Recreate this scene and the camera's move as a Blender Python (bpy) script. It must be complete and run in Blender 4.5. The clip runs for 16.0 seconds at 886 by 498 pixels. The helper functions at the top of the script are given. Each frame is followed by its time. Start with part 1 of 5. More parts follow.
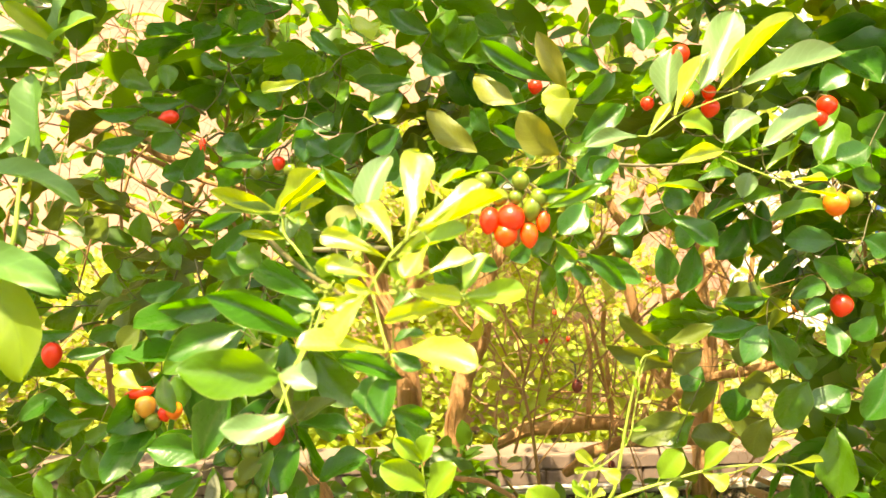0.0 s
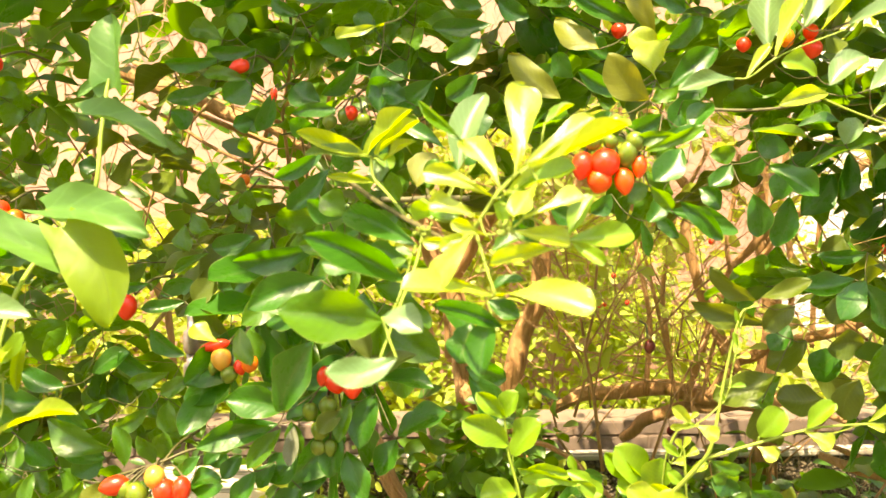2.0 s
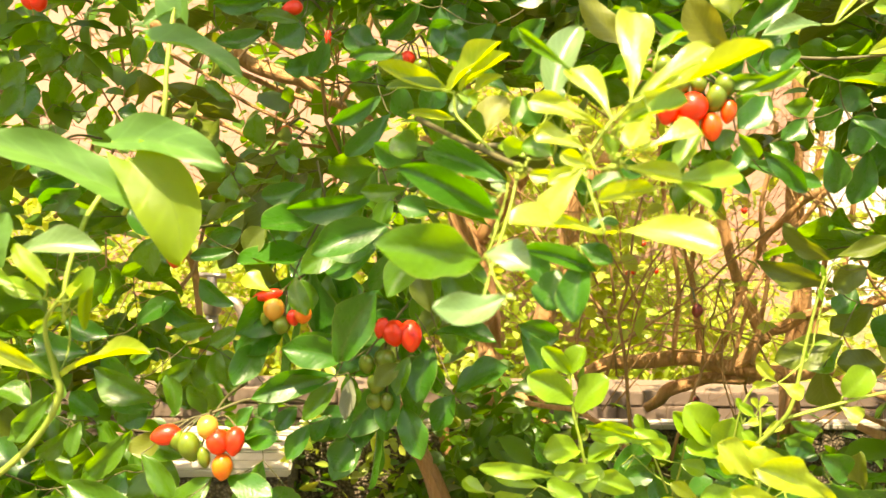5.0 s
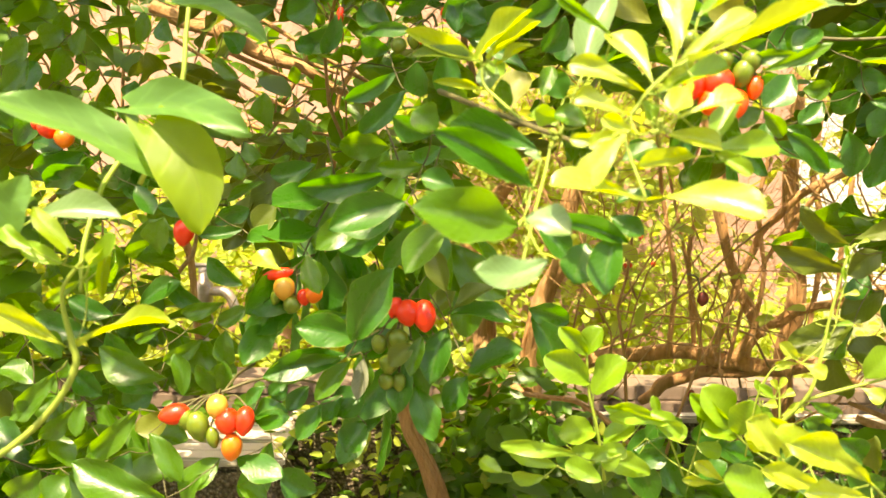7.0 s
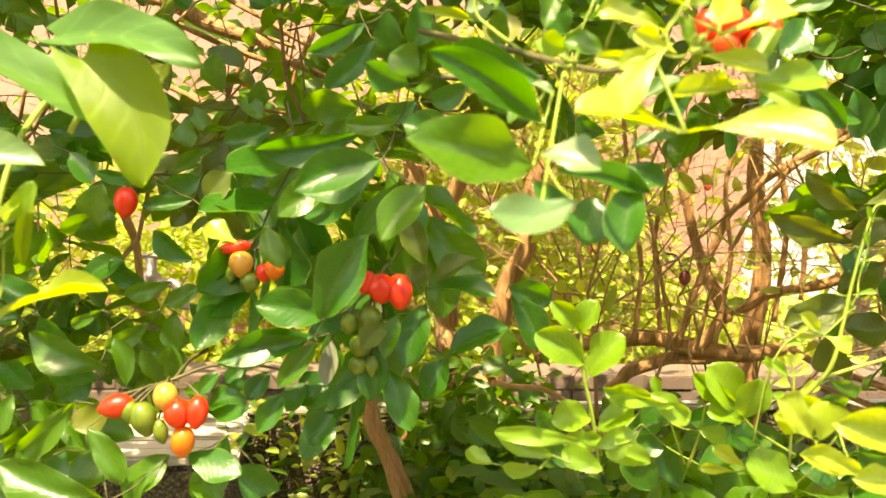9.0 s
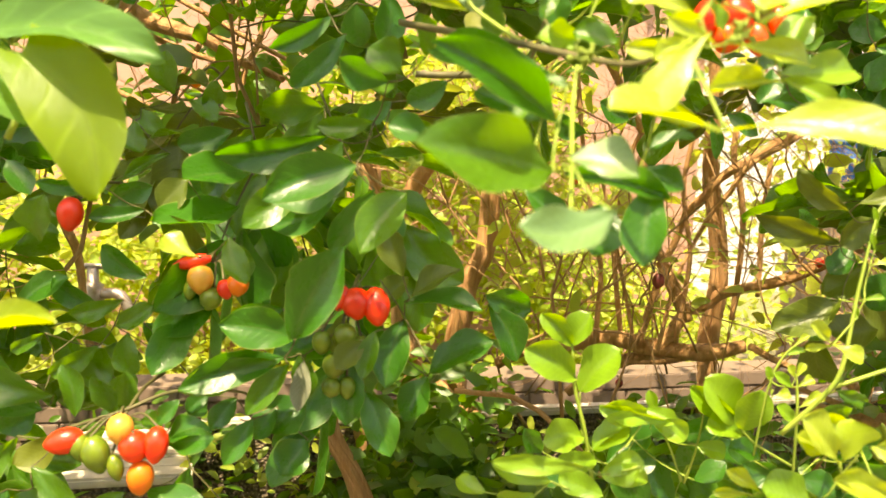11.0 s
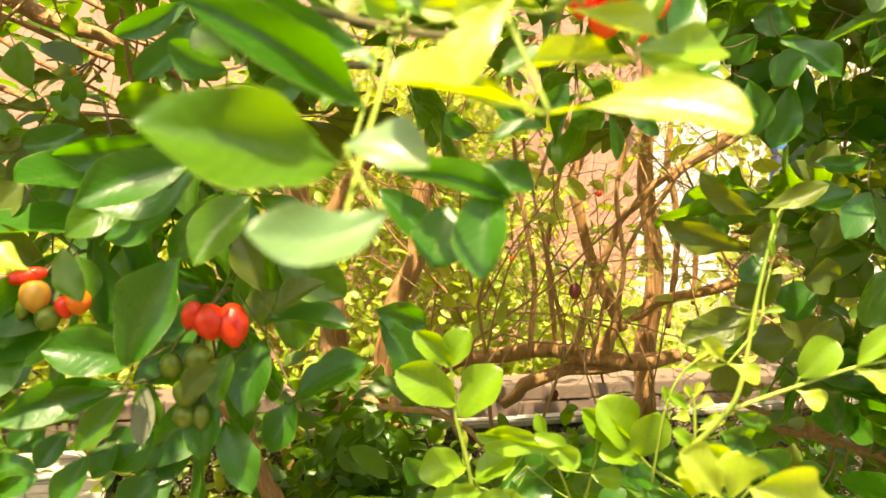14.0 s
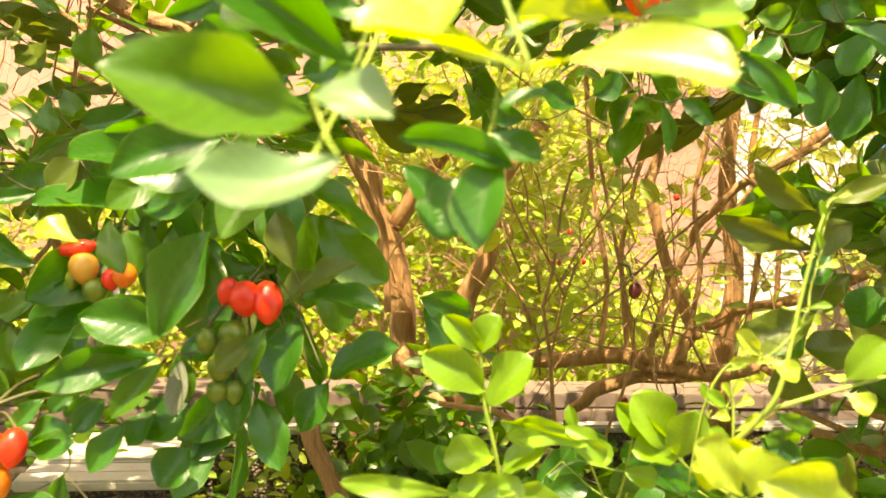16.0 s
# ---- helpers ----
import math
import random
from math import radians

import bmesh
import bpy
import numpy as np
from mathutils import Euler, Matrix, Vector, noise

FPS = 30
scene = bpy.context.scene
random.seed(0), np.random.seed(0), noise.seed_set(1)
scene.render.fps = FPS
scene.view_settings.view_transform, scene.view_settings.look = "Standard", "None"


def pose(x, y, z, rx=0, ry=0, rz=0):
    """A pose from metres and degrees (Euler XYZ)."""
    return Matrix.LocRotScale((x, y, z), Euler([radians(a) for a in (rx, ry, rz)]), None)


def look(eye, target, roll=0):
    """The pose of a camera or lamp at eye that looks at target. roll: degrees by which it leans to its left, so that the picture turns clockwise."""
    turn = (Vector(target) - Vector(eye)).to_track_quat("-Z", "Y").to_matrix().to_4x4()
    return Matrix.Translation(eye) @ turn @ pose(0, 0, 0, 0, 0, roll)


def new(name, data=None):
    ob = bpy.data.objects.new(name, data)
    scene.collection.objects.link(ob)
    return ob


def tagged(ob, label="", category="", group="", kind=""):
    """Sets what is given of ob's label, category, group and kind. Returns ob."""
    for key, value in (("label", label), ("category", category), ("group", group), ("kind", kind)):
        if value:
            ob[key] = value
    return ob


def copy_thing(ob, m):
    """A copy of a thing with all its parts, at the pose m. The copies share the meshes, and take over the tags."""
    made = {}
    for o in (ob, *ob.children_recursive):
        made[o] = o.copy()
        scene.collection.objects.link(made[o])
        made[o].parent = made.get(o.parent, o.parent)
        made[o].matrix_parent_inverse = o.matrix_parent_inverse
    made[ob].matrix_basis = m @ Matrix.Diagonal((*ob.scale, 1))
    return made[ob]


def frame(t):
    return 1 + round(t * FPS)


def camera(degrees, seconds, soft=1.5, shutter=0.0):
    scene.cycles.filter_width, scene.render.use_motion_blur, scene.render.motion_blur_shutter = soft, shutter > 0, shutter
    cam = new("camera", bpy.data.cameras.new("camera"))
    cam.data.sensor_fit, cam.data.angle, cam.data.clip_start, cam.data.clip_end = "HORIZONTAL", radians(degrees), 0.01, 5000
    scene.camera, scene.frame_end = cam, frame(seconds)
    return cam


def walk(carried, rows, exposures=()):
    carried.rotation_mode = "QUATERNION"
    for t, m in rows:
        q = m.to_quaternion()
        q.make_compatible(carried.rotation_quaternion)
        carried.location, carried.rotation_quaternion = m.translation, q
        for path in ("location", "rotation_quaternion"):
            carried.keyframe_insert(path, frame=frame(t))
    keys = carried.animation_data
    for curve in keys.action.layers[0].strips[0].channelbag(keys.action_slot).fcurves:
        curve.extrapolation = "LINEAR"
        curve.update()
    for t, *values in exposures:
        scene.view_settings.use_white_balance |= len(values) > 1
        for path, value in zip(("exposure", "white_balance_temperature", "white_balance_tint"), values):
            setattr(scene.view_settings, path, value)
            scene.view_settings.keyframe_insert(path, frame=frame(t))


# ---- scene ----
cam = camera(56.4, 16.0)
PATH = [
    (0, (0.016, -0.023, 1.112), (-0.029, 1.973, 0.997), 0.6),
    (0.5, (0.013, -0.021, 1.11), (-0.062, 1.973, 0.976), 0.3),
    (1, (0.008, -0.018, 1.107), (-0.1, 1.974, 0.956), 0.1),
    (1.5, (0.004, -0.014, 1.105), (-0.124, 1.975, 0.936), 0.2),
    (2, (-0.004, -0.01, 1.102), (-0.149, 1.975, 0.91), 0.5),
    (2.5, (-0.01, -0.006, 1.099), (-0.166, 1.977, 0.886), 0.7),
    (3, (-0.014, -0.004, 1.096), (-0.176, 1.976, 0.869), 0.8),
    (3.5, (-0.02, -0.004, 1.093), (-0.185, 1.975, 0.856), 1.0),
    (4, (-0.026, -0.003, 1.091), (-0.195, 1.974, 0.846), 1.2),
    (4.2, (-0.027, -0.002, 1.091), (-0.194, 1.976, 0.843), 1.5),
    (6.3, (-0.04, 0.002, 1.084), (-0.192, 1.977, 0.81), 1.6),
    (6.5, (-0.041, 0.002, 1.083), (-0.188, 1.978, 0.811), 1.9),
    (7, (-0.045, 0.004, 1.08), (-0.173, 1.982, 0.814), 2.3),
    (7.5, (-0.048, 0.01, 1.076), (-0.151, 1.992, 0.829), 2.7),
    (8, (-0.049, 0.018, 1.072), (-0.129, 2.001, 0.825), 2.7),
    (8.5, (-0.052, 0.027, 1.067), (-0.107, 2.01, 0.81), 2.4),
    (8.7, (-0.054, 0.033, 1.064), (-0.092, 2.014, 0.793), 2.4),
    (10.8, (-0.071, 0.064, 1.062), (0.032, 2.041, 0.783), 1.8),
    (11, (-0.07, 0.066, 1.063), (0.044, 2.045, 0.796), 1.8),
    (11.5, (-0.068, 0.072, 1.062), (0.067, 2.051, 0.811), 1.7),
    (12, (-0.065, 0.079, 1.06), (0.107, 2.057, 0.819), 1.9),
    (12.5, (-0.062, 0.083, 1.059), (0.131, 2.06, 0.823), 2.0),
    (13, (-0.054, 0.09, 1.059), (0.17, 2.064, 0.822), 2.0),
    (13.5, (-0.047, 0.094, 1.059), (0.186, 2.066, 0.817), 1.9),
    (14, (-0.037, 0.096, 1.06), (0.186, 2.068, 0.818), 1.8),
    (14.5, (-0.032, 0.096, 1.06), (0.139, 2.074, 0.819), 1.9),
    (15, (-0.029, 0.095, 1.058), (0.088, 2.077, 0.815), 2.1),
    (15.5, (-0.023, 0.097, 1.054), (0.035, 2.081, 0.813), 2.6),
    (16, (-0.019, 0.098, 1.053), (-0.001, 2.084, 0.815), 2.9),
]
EXPOSURES = [(0, 2.43, 9850, 11), (2, 2.31, 9850, 11), (4, 2.21, 9850, 11), (7, 2.18, 9850, 11), (11, 1.95, 9850, 11), (13.5, 1.96, 9850, 11), (16, 2.08, 9850, 11)]
walk(cam, [(t, look(eye, target, roll)) for t, eye, target, roll in PATH], EXPOSURES)
cam.data.dof.use_dof = True
cam.data.dof.focus_distance = 0.62
cam.data.dof.aperture_fstop = 24.0

# ---- light ----
SUN_ELEV, SUN_ROT = radians(68), radians(200)      # high sun, from over the path
world = bpy.data.worlds.new("sky")
scene.world = world
world.use_nodes = True
wn = world.node_tree.nodes
sky = wn.new("ShaderNodeTexSky")
sky.sky_type = "NISHITA"
sky.sun_disc = False
sky.sun_elevation, sky.sun_rotation = SUN_ELEV, SUN_ROT
sky.dust_density = 2.0
wn["Background"].inputs[1].default_value = 0.145
world.node_tree.links.new(sky.outputs[0], wn["Background"].inputs[0])
sun = new("sun", bpy.data.lights.new("sun", "SUN"))
sun.data.energy, sun.data.angle, sun.data.color = 3.7, radians(0.55), (1.0, 0.95, 0.86)
sun.matrix_world = look((0, 0, 0), (-math.sin(SUN_ROT) * math.cos(SUN_ELEV), -math.cos(SUN_ROT) * math.cos(SUN_ELEV), -math.sin(SUN_ELEV)))


# ---- materials ----
class Nodes:
    """A material and a short way to wire its nodes."""

    def __init__(self, name):
        self.mat = bpy.data.materials.new(name)
        self.mat.use_nodes = True
        self.tree = self.mat.node_tree
        self.bsdf = self.tree.nodes["Principled BSDF"]
        self.out = self.tree.nodes["Material Output"]

    def add(self, kind, **values):
        n = self.tree.nodes.new(kind)
        for k, v in values.items():
            setattr(n, k, v)
        return n

    def link(self, a, b):
        self.tree.links.new(a, b)

    def put(self, socket, value):
        if isinstance(value, bpy.types.NodeSocket):
            self.link(value, socket)
        else:
            socket.default_value = value

    def math(self, op, a, b=0.0, c=0.0):
        n = self.add("ShaderNodeMath", operation=op)
        for s, v in zip(n.inputs, (a, b, c)):
            self.put(s, v)
        return n.outputs[0]

    def mix(self, f, a, b, blend="MIX"):
        n = self.add("ShaderNodeMix", data_type="RGBA", blend_type=blend)
        self.put(n.inputs[0], f)
        self.put(n.inputs[6], a if isinstance(a, bpy.types.NodeSocket) else (*a, 1))
        self.put(n.inputs[7], b if isinstance(b, bpy.types.NodeSocket) else (*b, 1))
        return n.outputs[2]

    def noise(self, scale, detail=4.0, rough=0.55, coord=None, stretch=None):
        n = self.add("ShaderNodeTexNoise")
        n.inputs["Scale"].default_value, n.inputs["Detail"].default_value, n.inputs["Roughness"].default_value = scale, detail, rough
        co = coord
        if co is None:
            co = self.add("ShaderNodeTexCoord").outputs["Object"]
        if stretch:
            m = self.add("ShaderNodeMapping")
            m.inputs["Scale"].default_value = stretch
            self.link(co, m.inputs["Vector"])
            co = m.outputs[0]
        self.link(co, n.inputs["Vector"])
        return n.outputs[0]

    def ramp(self, f, lo, hi):
        n = self.add("ShaderNodeMapRange")
        n.inputs[1].default_value, n.inputs[2].default_value = lo, hi
        self.link(f, n.inputs[0])
        return n.outputs[0]

    def bump(self, height, strength, distance):
        n = self.add("ShaderNodeBump")
        n.inputs["Strength"].default_value, n.inputs["Distance"].default_value = strength, distance
        self.link(height, n.inputs["Height"])
        return n.outputs[0]


def leaf_material(name, light, deep, glow, rough=0.38, through_part=0.35, spots=0.12, island=False, rim=(0.35, 0.40, 0.12), ribs=56.0):
    m = Nodes(name)
    if island:
        rand = m.add("ShaderNodeNewGeometry").outputs["Random Per Island"]
    else:
        rand = m.add("ShaderNodeObjectInfo").outputs["Random"]
    blot = m.ramp(m.noise(3.0 if not island else 60.0, 5), 0.3, 0.75)
    base = m.mix(rand, deep, light)
    base = m.mix(m.math("MULTIPLY", blot, 0.45), base, tuple(c * 0.55 for c in deep))
    glow_c = m.mix(m.math("MULTIPLY", blot, 0.3), glow, tuple(c * 0.6 for c in glow))
    if not island:
        uv = m.add("ShaderNodeUVMap").outputs[0]
        sep = m.add("ShaderNodeSeparateXYZ")
        m.link(uv, sep.inputs[0])
        u, v = sep.outputs[0], sep.outputs[1]
        side = m.math("ABSOLUTE", m.math("SUBTRACT", u, 0.5))
        rib = m.math("LESS_THAN", side, 0.016)
        edge = m.ramp(side, 0.475, 0.5)
        bent = m.math("ADD", v, m.math("MULTIPLY", m.noise(4.0, 2), 0.10))
        veins = m.math("SINE", m.math("MULTIPLY", m.math("SUBTRACT", bent, m.math("MULTIPLY", side, 0.55)), ribs))
        veins = m.math("POWER", m.math("MAXIMUM", veins, 0.0), 6.0)
        base = m.mix(m.math("MULTIPLY", veins, 0.42), base, tuple(min(1.0, c * 1.35) for c in light))
        base = m.mix(m.math("MULTIPLY", rib, 0.14), base, rim)
        base = m.mix(m.math("MULTIPLY", edge, 0.55), base, rim)
        glow_c = m.mix(m.math("MULTIPLY", m.math("MAXIMUM", m.math("MULTIPLY", veins, 0.5), rib), 0.25), glow_c, tuple(c * 0.5 for c in glow))
        fleck = m.ramp(m.noise(9.0, 6, 0.7), 0.70, 0.74)
        base = m.mix(m.math("MULTIPLY", fleck, spots * 3), base, (0.30, 0.22, 0.10))
        height = m.math("ADD", m.math("MULTIPLY", veins, -0.16), m.math("MULTIPLY", m.noise(14.0, 3), 0.6))
        height = m.math("SUBTRACT", height, m.math("MULTIPLY", rib, 0.8))
        m.link(m.bump(height, 0.45, 0.0006), m.bsdf.inputs["Normal"])
    m.link(base, m.bsdf.inputs["Base Color"])
    m.put(m.bsdf.inputs["Roughness"], m.math("ADD", rough - 0.06, m.math("MULTIPLY", blot, 0.15)))
    m.bsdf.inputs["Specular IOR Level"].default_value = 0.50
    trans = m.add("ShaderNodeBsdfTranslucent")
    m.link(glow_c, trans.inputs[0])
    both = m.add("ShaderNodeMixShader")
    both.inputs[0].default_value = through_part
    m.link(m.bsdf.outputs[0], both.inputs[1])
    m.link(trans.outputs[0], both.inputs[2])
    m.link(both.outputs[0], m.out.inputs[0])
    return m.mat


M_DARK = leaf_material("dark_leaf", (0.036, 0.160, 0.013), (0.018, 0.092, 0.009), (0.13, 0.44, 0.008), 0.29, 0.36)
M_MID = leaf_material("green_leaf", (0.082, 0.218, 0.016), (0.040, 0.133, 0.011), (0.25, 0.50, 0.010), 0.28, 0.44)
M_YOUNG = leaf_material("young_leaf", (0.44, 0.56, 0.075), (0.32, 0.46, 0.04), (0.70, 0.80, 0.012), 0.27, 0.42, 0.03, rim=(0.55, 0.60, 0.12))
M_LIME = leaf_material("lime_leaf", (0.22, 0.41, 0.030), (0.14, 0.31, 0.020), (0.42, 0.62, 0.012), 0.34, 0.42, 0.04, rim=(0.45, 0.52, 0.12))
M_PALE = leaf_material("pale_leaf", (0.20, 0.34, 0.13), (0.12, 0.24, 0.075), (0.34, 0.50, 0.05), 0.34, 0.36, 0.14, rim=(0.42, 0.42, 0.24))
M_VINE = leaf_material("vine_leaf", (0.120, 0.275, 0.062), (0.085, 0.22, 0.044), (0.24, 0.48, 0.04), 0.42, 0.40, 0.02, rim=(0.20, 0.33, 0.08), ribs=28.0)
# lit copy of the vine leaf: sunlight put into lighter colour and stronger glow
M_VINELIT = leaf_material("vine_leaf_lit", (0.21, 0.34, 0.020), (0.17, 0.29, 0.018), (0.50, 0.66, 0.014), 0.46, 0.60, 0.02, rim=(0.30, 0.40, 0.07), ribs=28.0)
M_YELLOW = leaf_material("ageing_leaf", (0.24, 0.25, 0.03), (0.14, 0.18, 0.025), (0.50, 0.45, 0.02), 0.42, 0.38, 0.12)
M_WITHERED = leaf_material("withered_leaf", (0.25, 0.25, 0.19), (0.15, 0.18, 0.09), (0.25, 0.25, 0.10), 0.60, 0.25, 0.5)
M_OLIVE = leaf_material("olive_leaf", (0.115, 0.160, 0.018), (0.070, 0.112, 0.012), (0.24, 0.29, 0.010), 0.40, 0.36)
# whitish sheen of the curled leaf is put into its green and rim
M_CURL = leaf_material("silvery_leaf", (0.165, 0.300, 0.105), (0.125, 0.250, 0.080), (0.28, 0.45, 0.08), 0.30, 0.32, 0.05, rim=(0.45, 0.50, 0.30))
M_FAR = leaf_material("far_leaf", (0.078, 0.20, 0.012), (0.032, 0.10, 0.009), (0.23, 0.46, 0.010), 0.40, 0.38, island=True)
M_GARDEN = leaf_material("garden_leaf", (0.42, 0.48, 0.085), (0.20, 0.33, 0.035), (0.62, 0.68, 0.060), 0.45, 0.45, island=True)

for m, coat in ((M_YOUNG, 1.0), (M_PALE, 1.0), (M_CURL, 0.6), (M_DARK, 0.25), (M_MID, 0.25), (M_LIME, 0.6)):
    m.node_tree.nodes["Principled BSDF"].inputs["Coat Weight"].default_value = coat
    m.node_tree.nodes["Principled BSDF"].inputs["Coat Roughness"].default_value = 0.45


def stem_material(name, light, deep, scale=300.0):
    m = Nodes(name)
    n = m.noise(scale, 5, 0.6, stretch=(1, 1, 0.25))
    m.link(m.mix(m.ramp(n, 0.3, 0.7), deep, light), m.bsdf.inputs["Base Color"])
    m.bsdf.inputs["Roughness"].default_value = 0.6
    m.link(m.bump(n, 0.5, 0.0006), m.bsdf.inputs["Normal"])
    return m.mat


M_GREENSTEM = stem_material("green_stem", (0.28, 0.36, 0.05), (0.16, 0.25, 0.03))
M_TWIG = stem_material("brown_twig", (0.115, 0.10, 0.032), (0.065, 0.06, 0.02))

M_BARETWIG = stem_material("bare_twig", (0.44, 0.25, 0.105), (0.26, 0.14, 0.058))


def bark_material():
    m = Nodes("bark")
    co = m.add("ShaderNodeTexCoord").outputs["Object"]
    fibre = m.noise(190.0, 6, 0.65, co, (1.0, 1.0, 0.10))
    patch = m.ramp(m.noise(14.0, 4, 0.6, co), 0.35, 0.7)
    base = m.mix(m.ramp(fibre, 0.3, 0.72), (0.29, 0.145, 0.056), (0.55, 0.315, 0.14))
    base = m.mix(m.math("MULTIPLY", patch, 0.5), base, (0.50, 0.24, 0.085))
    m.link(base, m.bsdf.inputs["Base Color"])
    m.bsdf.inputs["Roughness"].default_value = 0.85
    m.link(m.bump(fibre, 0.8, 0.007), m.bsdf.inputs["Normal"])
    return m.mat


M_BARK = bark_material()


def berry_material(name, light, deep, rough=0.32):
    m = Nodes(name)
    rand = m.add("ShaderNodeObjectInfo").outputs["Random"]
    n = m.noise(1.6, 4, 0.6)
    fine = m.noise(14.0, 3, 0.6)
    base = m.mix(m.ramp(n, 0.35, 0.7), deep, light)
    base = m.mix(m.math("MULTIPLY", rand, 0.3), base, deep)
    m.link(m.mix(m.math("MULTIPLY", m.ramp(fine, 0.62, 0.70), 0.25), base, tuple(c * 0.5 for c in deep)), m.bsdf.inputs["Base Color"])
    m.bsdf.inputs["Roughness"].default_value = rough
    m.bsdf.inputs["Subsurface Weight"].default_value = 0.15
    m.bsdf.inputs["Subsurface Radius"].default_value = (1.0, 0.3, 0.15)
    m.bsdf.inputs["Subsurface Scale"].default_value = 0.003
    m.link(m.bump(fine, 0.12, 0.0004), m.bsdf.inputs["Normal"])
    return m.mat


M_RED = berry_material("red_skin", (0.80, 0.050, 0.014), (0.68, 0.022, 0.010))
M_SCARLET = berry_material("scarlet_skin", (0.82, 0.105, 0.014), (0.76, 0.060, 0.010))
M_ORANGE = berry_material("orange_skin", (0.76, 0.20, 0.02), (0.74, 0.14, 0.015))
M_AMBER = berry_material("amber_skin", (0.62, 0.36, 0.07), (0.58, 0.27, 0.04))
M_GREEN = berry_material("green_skin", (0.17, 0.23, 0.022), (0.10, 0.155, 0.016), 0.3)
M_DRY = berry_material("dried_skin", (0.26, 0.025, 0.015), (0.10, 0.015, 0.01), 0.5)
M_TIP = stem_material("berry_scar", (0.10, 0.06, 0.03), (0.05, 0.03, 0.02))


def plaster(name, colour, dark, grain=40.0):
    m = Nodes(name)
    co = m.add("ShaderNodeTexCoord").outputs["Object"]
    big = m.ramp(m.noise(1.3, 5, 0.6, co), 0.3, 0.75)
    fine = m.noise(grain, 5, 0.65, co)
    base = m.mix(m.math("MULTIPLY", big, 0.5), colour, dark)
    base = m.mix(m.math("MULTIPLY", m.ramp(fine, 0.45, 0.7), 0.3), base, dark)
    streak = m.ramp(m.noise(6.0, 4, 0.6, co, (1, 1, 0.08)), 0.55, 0.8)
    base = m.mix(m.math("MULTIPLY", streak, 0.25), base, tuple(c * 0.6 for c in dark))
    m.link(base, m.bsdf.inputs["Base Color"])
    m.bsdf.inputs["Roughness"].default_value = 0.9
    m.link(m.bump(fine, 0.4, 0.003), m.bsdf.inputs["Normal"])
    return m.mat


M_PEACH = plaster("peach_render", (0.47, 0.265, 0.195), (0.37, 0.195, 0.14))
M_WHITE = plaster("white_render", (0.60, 0.60, 0.58), (0.50, 0.50, 0.48))
M_CREAM = plaster("tan_block", (0.225, 0.160, 0.118), (0.17, 0.122, 0.088), 60.0)
M_MORTAR = plaster("mortar", (0.17, 0.12, 0.08), (0.13, 0.095, 0.063), 90.0)
M_CAP = plaster("cap_slab", (0.56, 0.50, 0.41), (0.40, 0.34, 0.27), 90.0)


def gravel_material():
    m = Nodes("aggregate")
    co = m.add("ShaderNodeTexCoord").outputs["Object"]
    v = m.add("ShaderNodeTexVoronoi")
    v.inputs["Scale"].default_value = 210.0
    m.link(co, v.inputs["Vector"])
    shade = m.mix(m.ramp(v.outputs["Distance"], 0.15, 0.6), (0.33, 0.26, 0.17), (0.08, 0.06, 0.04))
    shade = m.mix(m.math("MULTIPLY", m.noise(9.0, 4, 0.6, co), 0.5), shade, (0.20, 0.15, 0.09))
    m.link(shade, m.bsdf.inputs["Base Color"])
    m.bsdf.inputs["Roughness"].default_value = 0.95
    m.link(m.bump(v.outputs["Distance"], 1.0, -0.006), m.bsdf.inputs["Normal"])
    return m.mat


M_GRAVEL = gravel_material()


def soil_material():
    m = Nodes("soil")
    co = m.add("ShaderNodeTexCoord").outputs["Object"]
    n = m.noise(7.0, 8, 0.65, co)
    base = m.mix(m.ramp(n, 0.3, 0.7), (0.13, 0.085, 0.05), (0.30, 0.22, 0.14))
    base = m.mix(m.math("MULTIPLY", m.ramp(m.noise(0.6, 4, 0.5, co), 0.45, 0.65), 0.7), base, (0.12, 0.17, 0.04))
    m.link(base, m.bsdf.inputs["Base Color"])
    m.bsdf.inputs["Roughness"].default_value = 0.95
    m.link(m.bump(m.noise(60.0, 6, 0.7, co), 0.8, 0.02), m.bsdf.inputs["Normal"])
    return m.mat


M_SOIL = soil_material()


def metal_material(name, colour, rust):
    m = Nodes(name)
    n = m.ramp(m.noise(45.0, 5, 0.6), 0.5, 0.7)
    m.link(m.mix(n, colour, rust), m.bsdf.inputs["Base Color"])
    m.bsdf.inputs["Metallic"].default_value = 0.7
    m.bsdf.inputs["Roughness"].default_value = 0.45
    return m.mat


M_PIPE = metal_material("galvanised", (0.33, 0.28, 0.24), (0.22, 0.14, 0.09))
M_BLUE = plaster("blue_paint", (0.02, 0.14, 0.50), (0.015, 0.09, 0.36))


# ---- mesh helpers ----
def mesh_object(name, verts, faces, material, parent=None, smooth=True, uvs=None):
    me = bpy.data.meshes.new(name)
    me.from_pydata([tuple(v) for v in verts], [], [tuple(f) for f in faces])
    me.materials.append(material)
    if smooth:
        me.polygons.foreach_set("use_smooth", [True] * len(me.polygons))
    if uvs is not None:
        layer = me.uv_layers.new(name="UVMap")
        layer.data.foreach_set("uv", [c for loop in me.loops for c in uvs[loop.vertex_index]])
    me.update()
    ob = new(name, me)
    if parent is not None:
        ob.parent = parent
    return ob


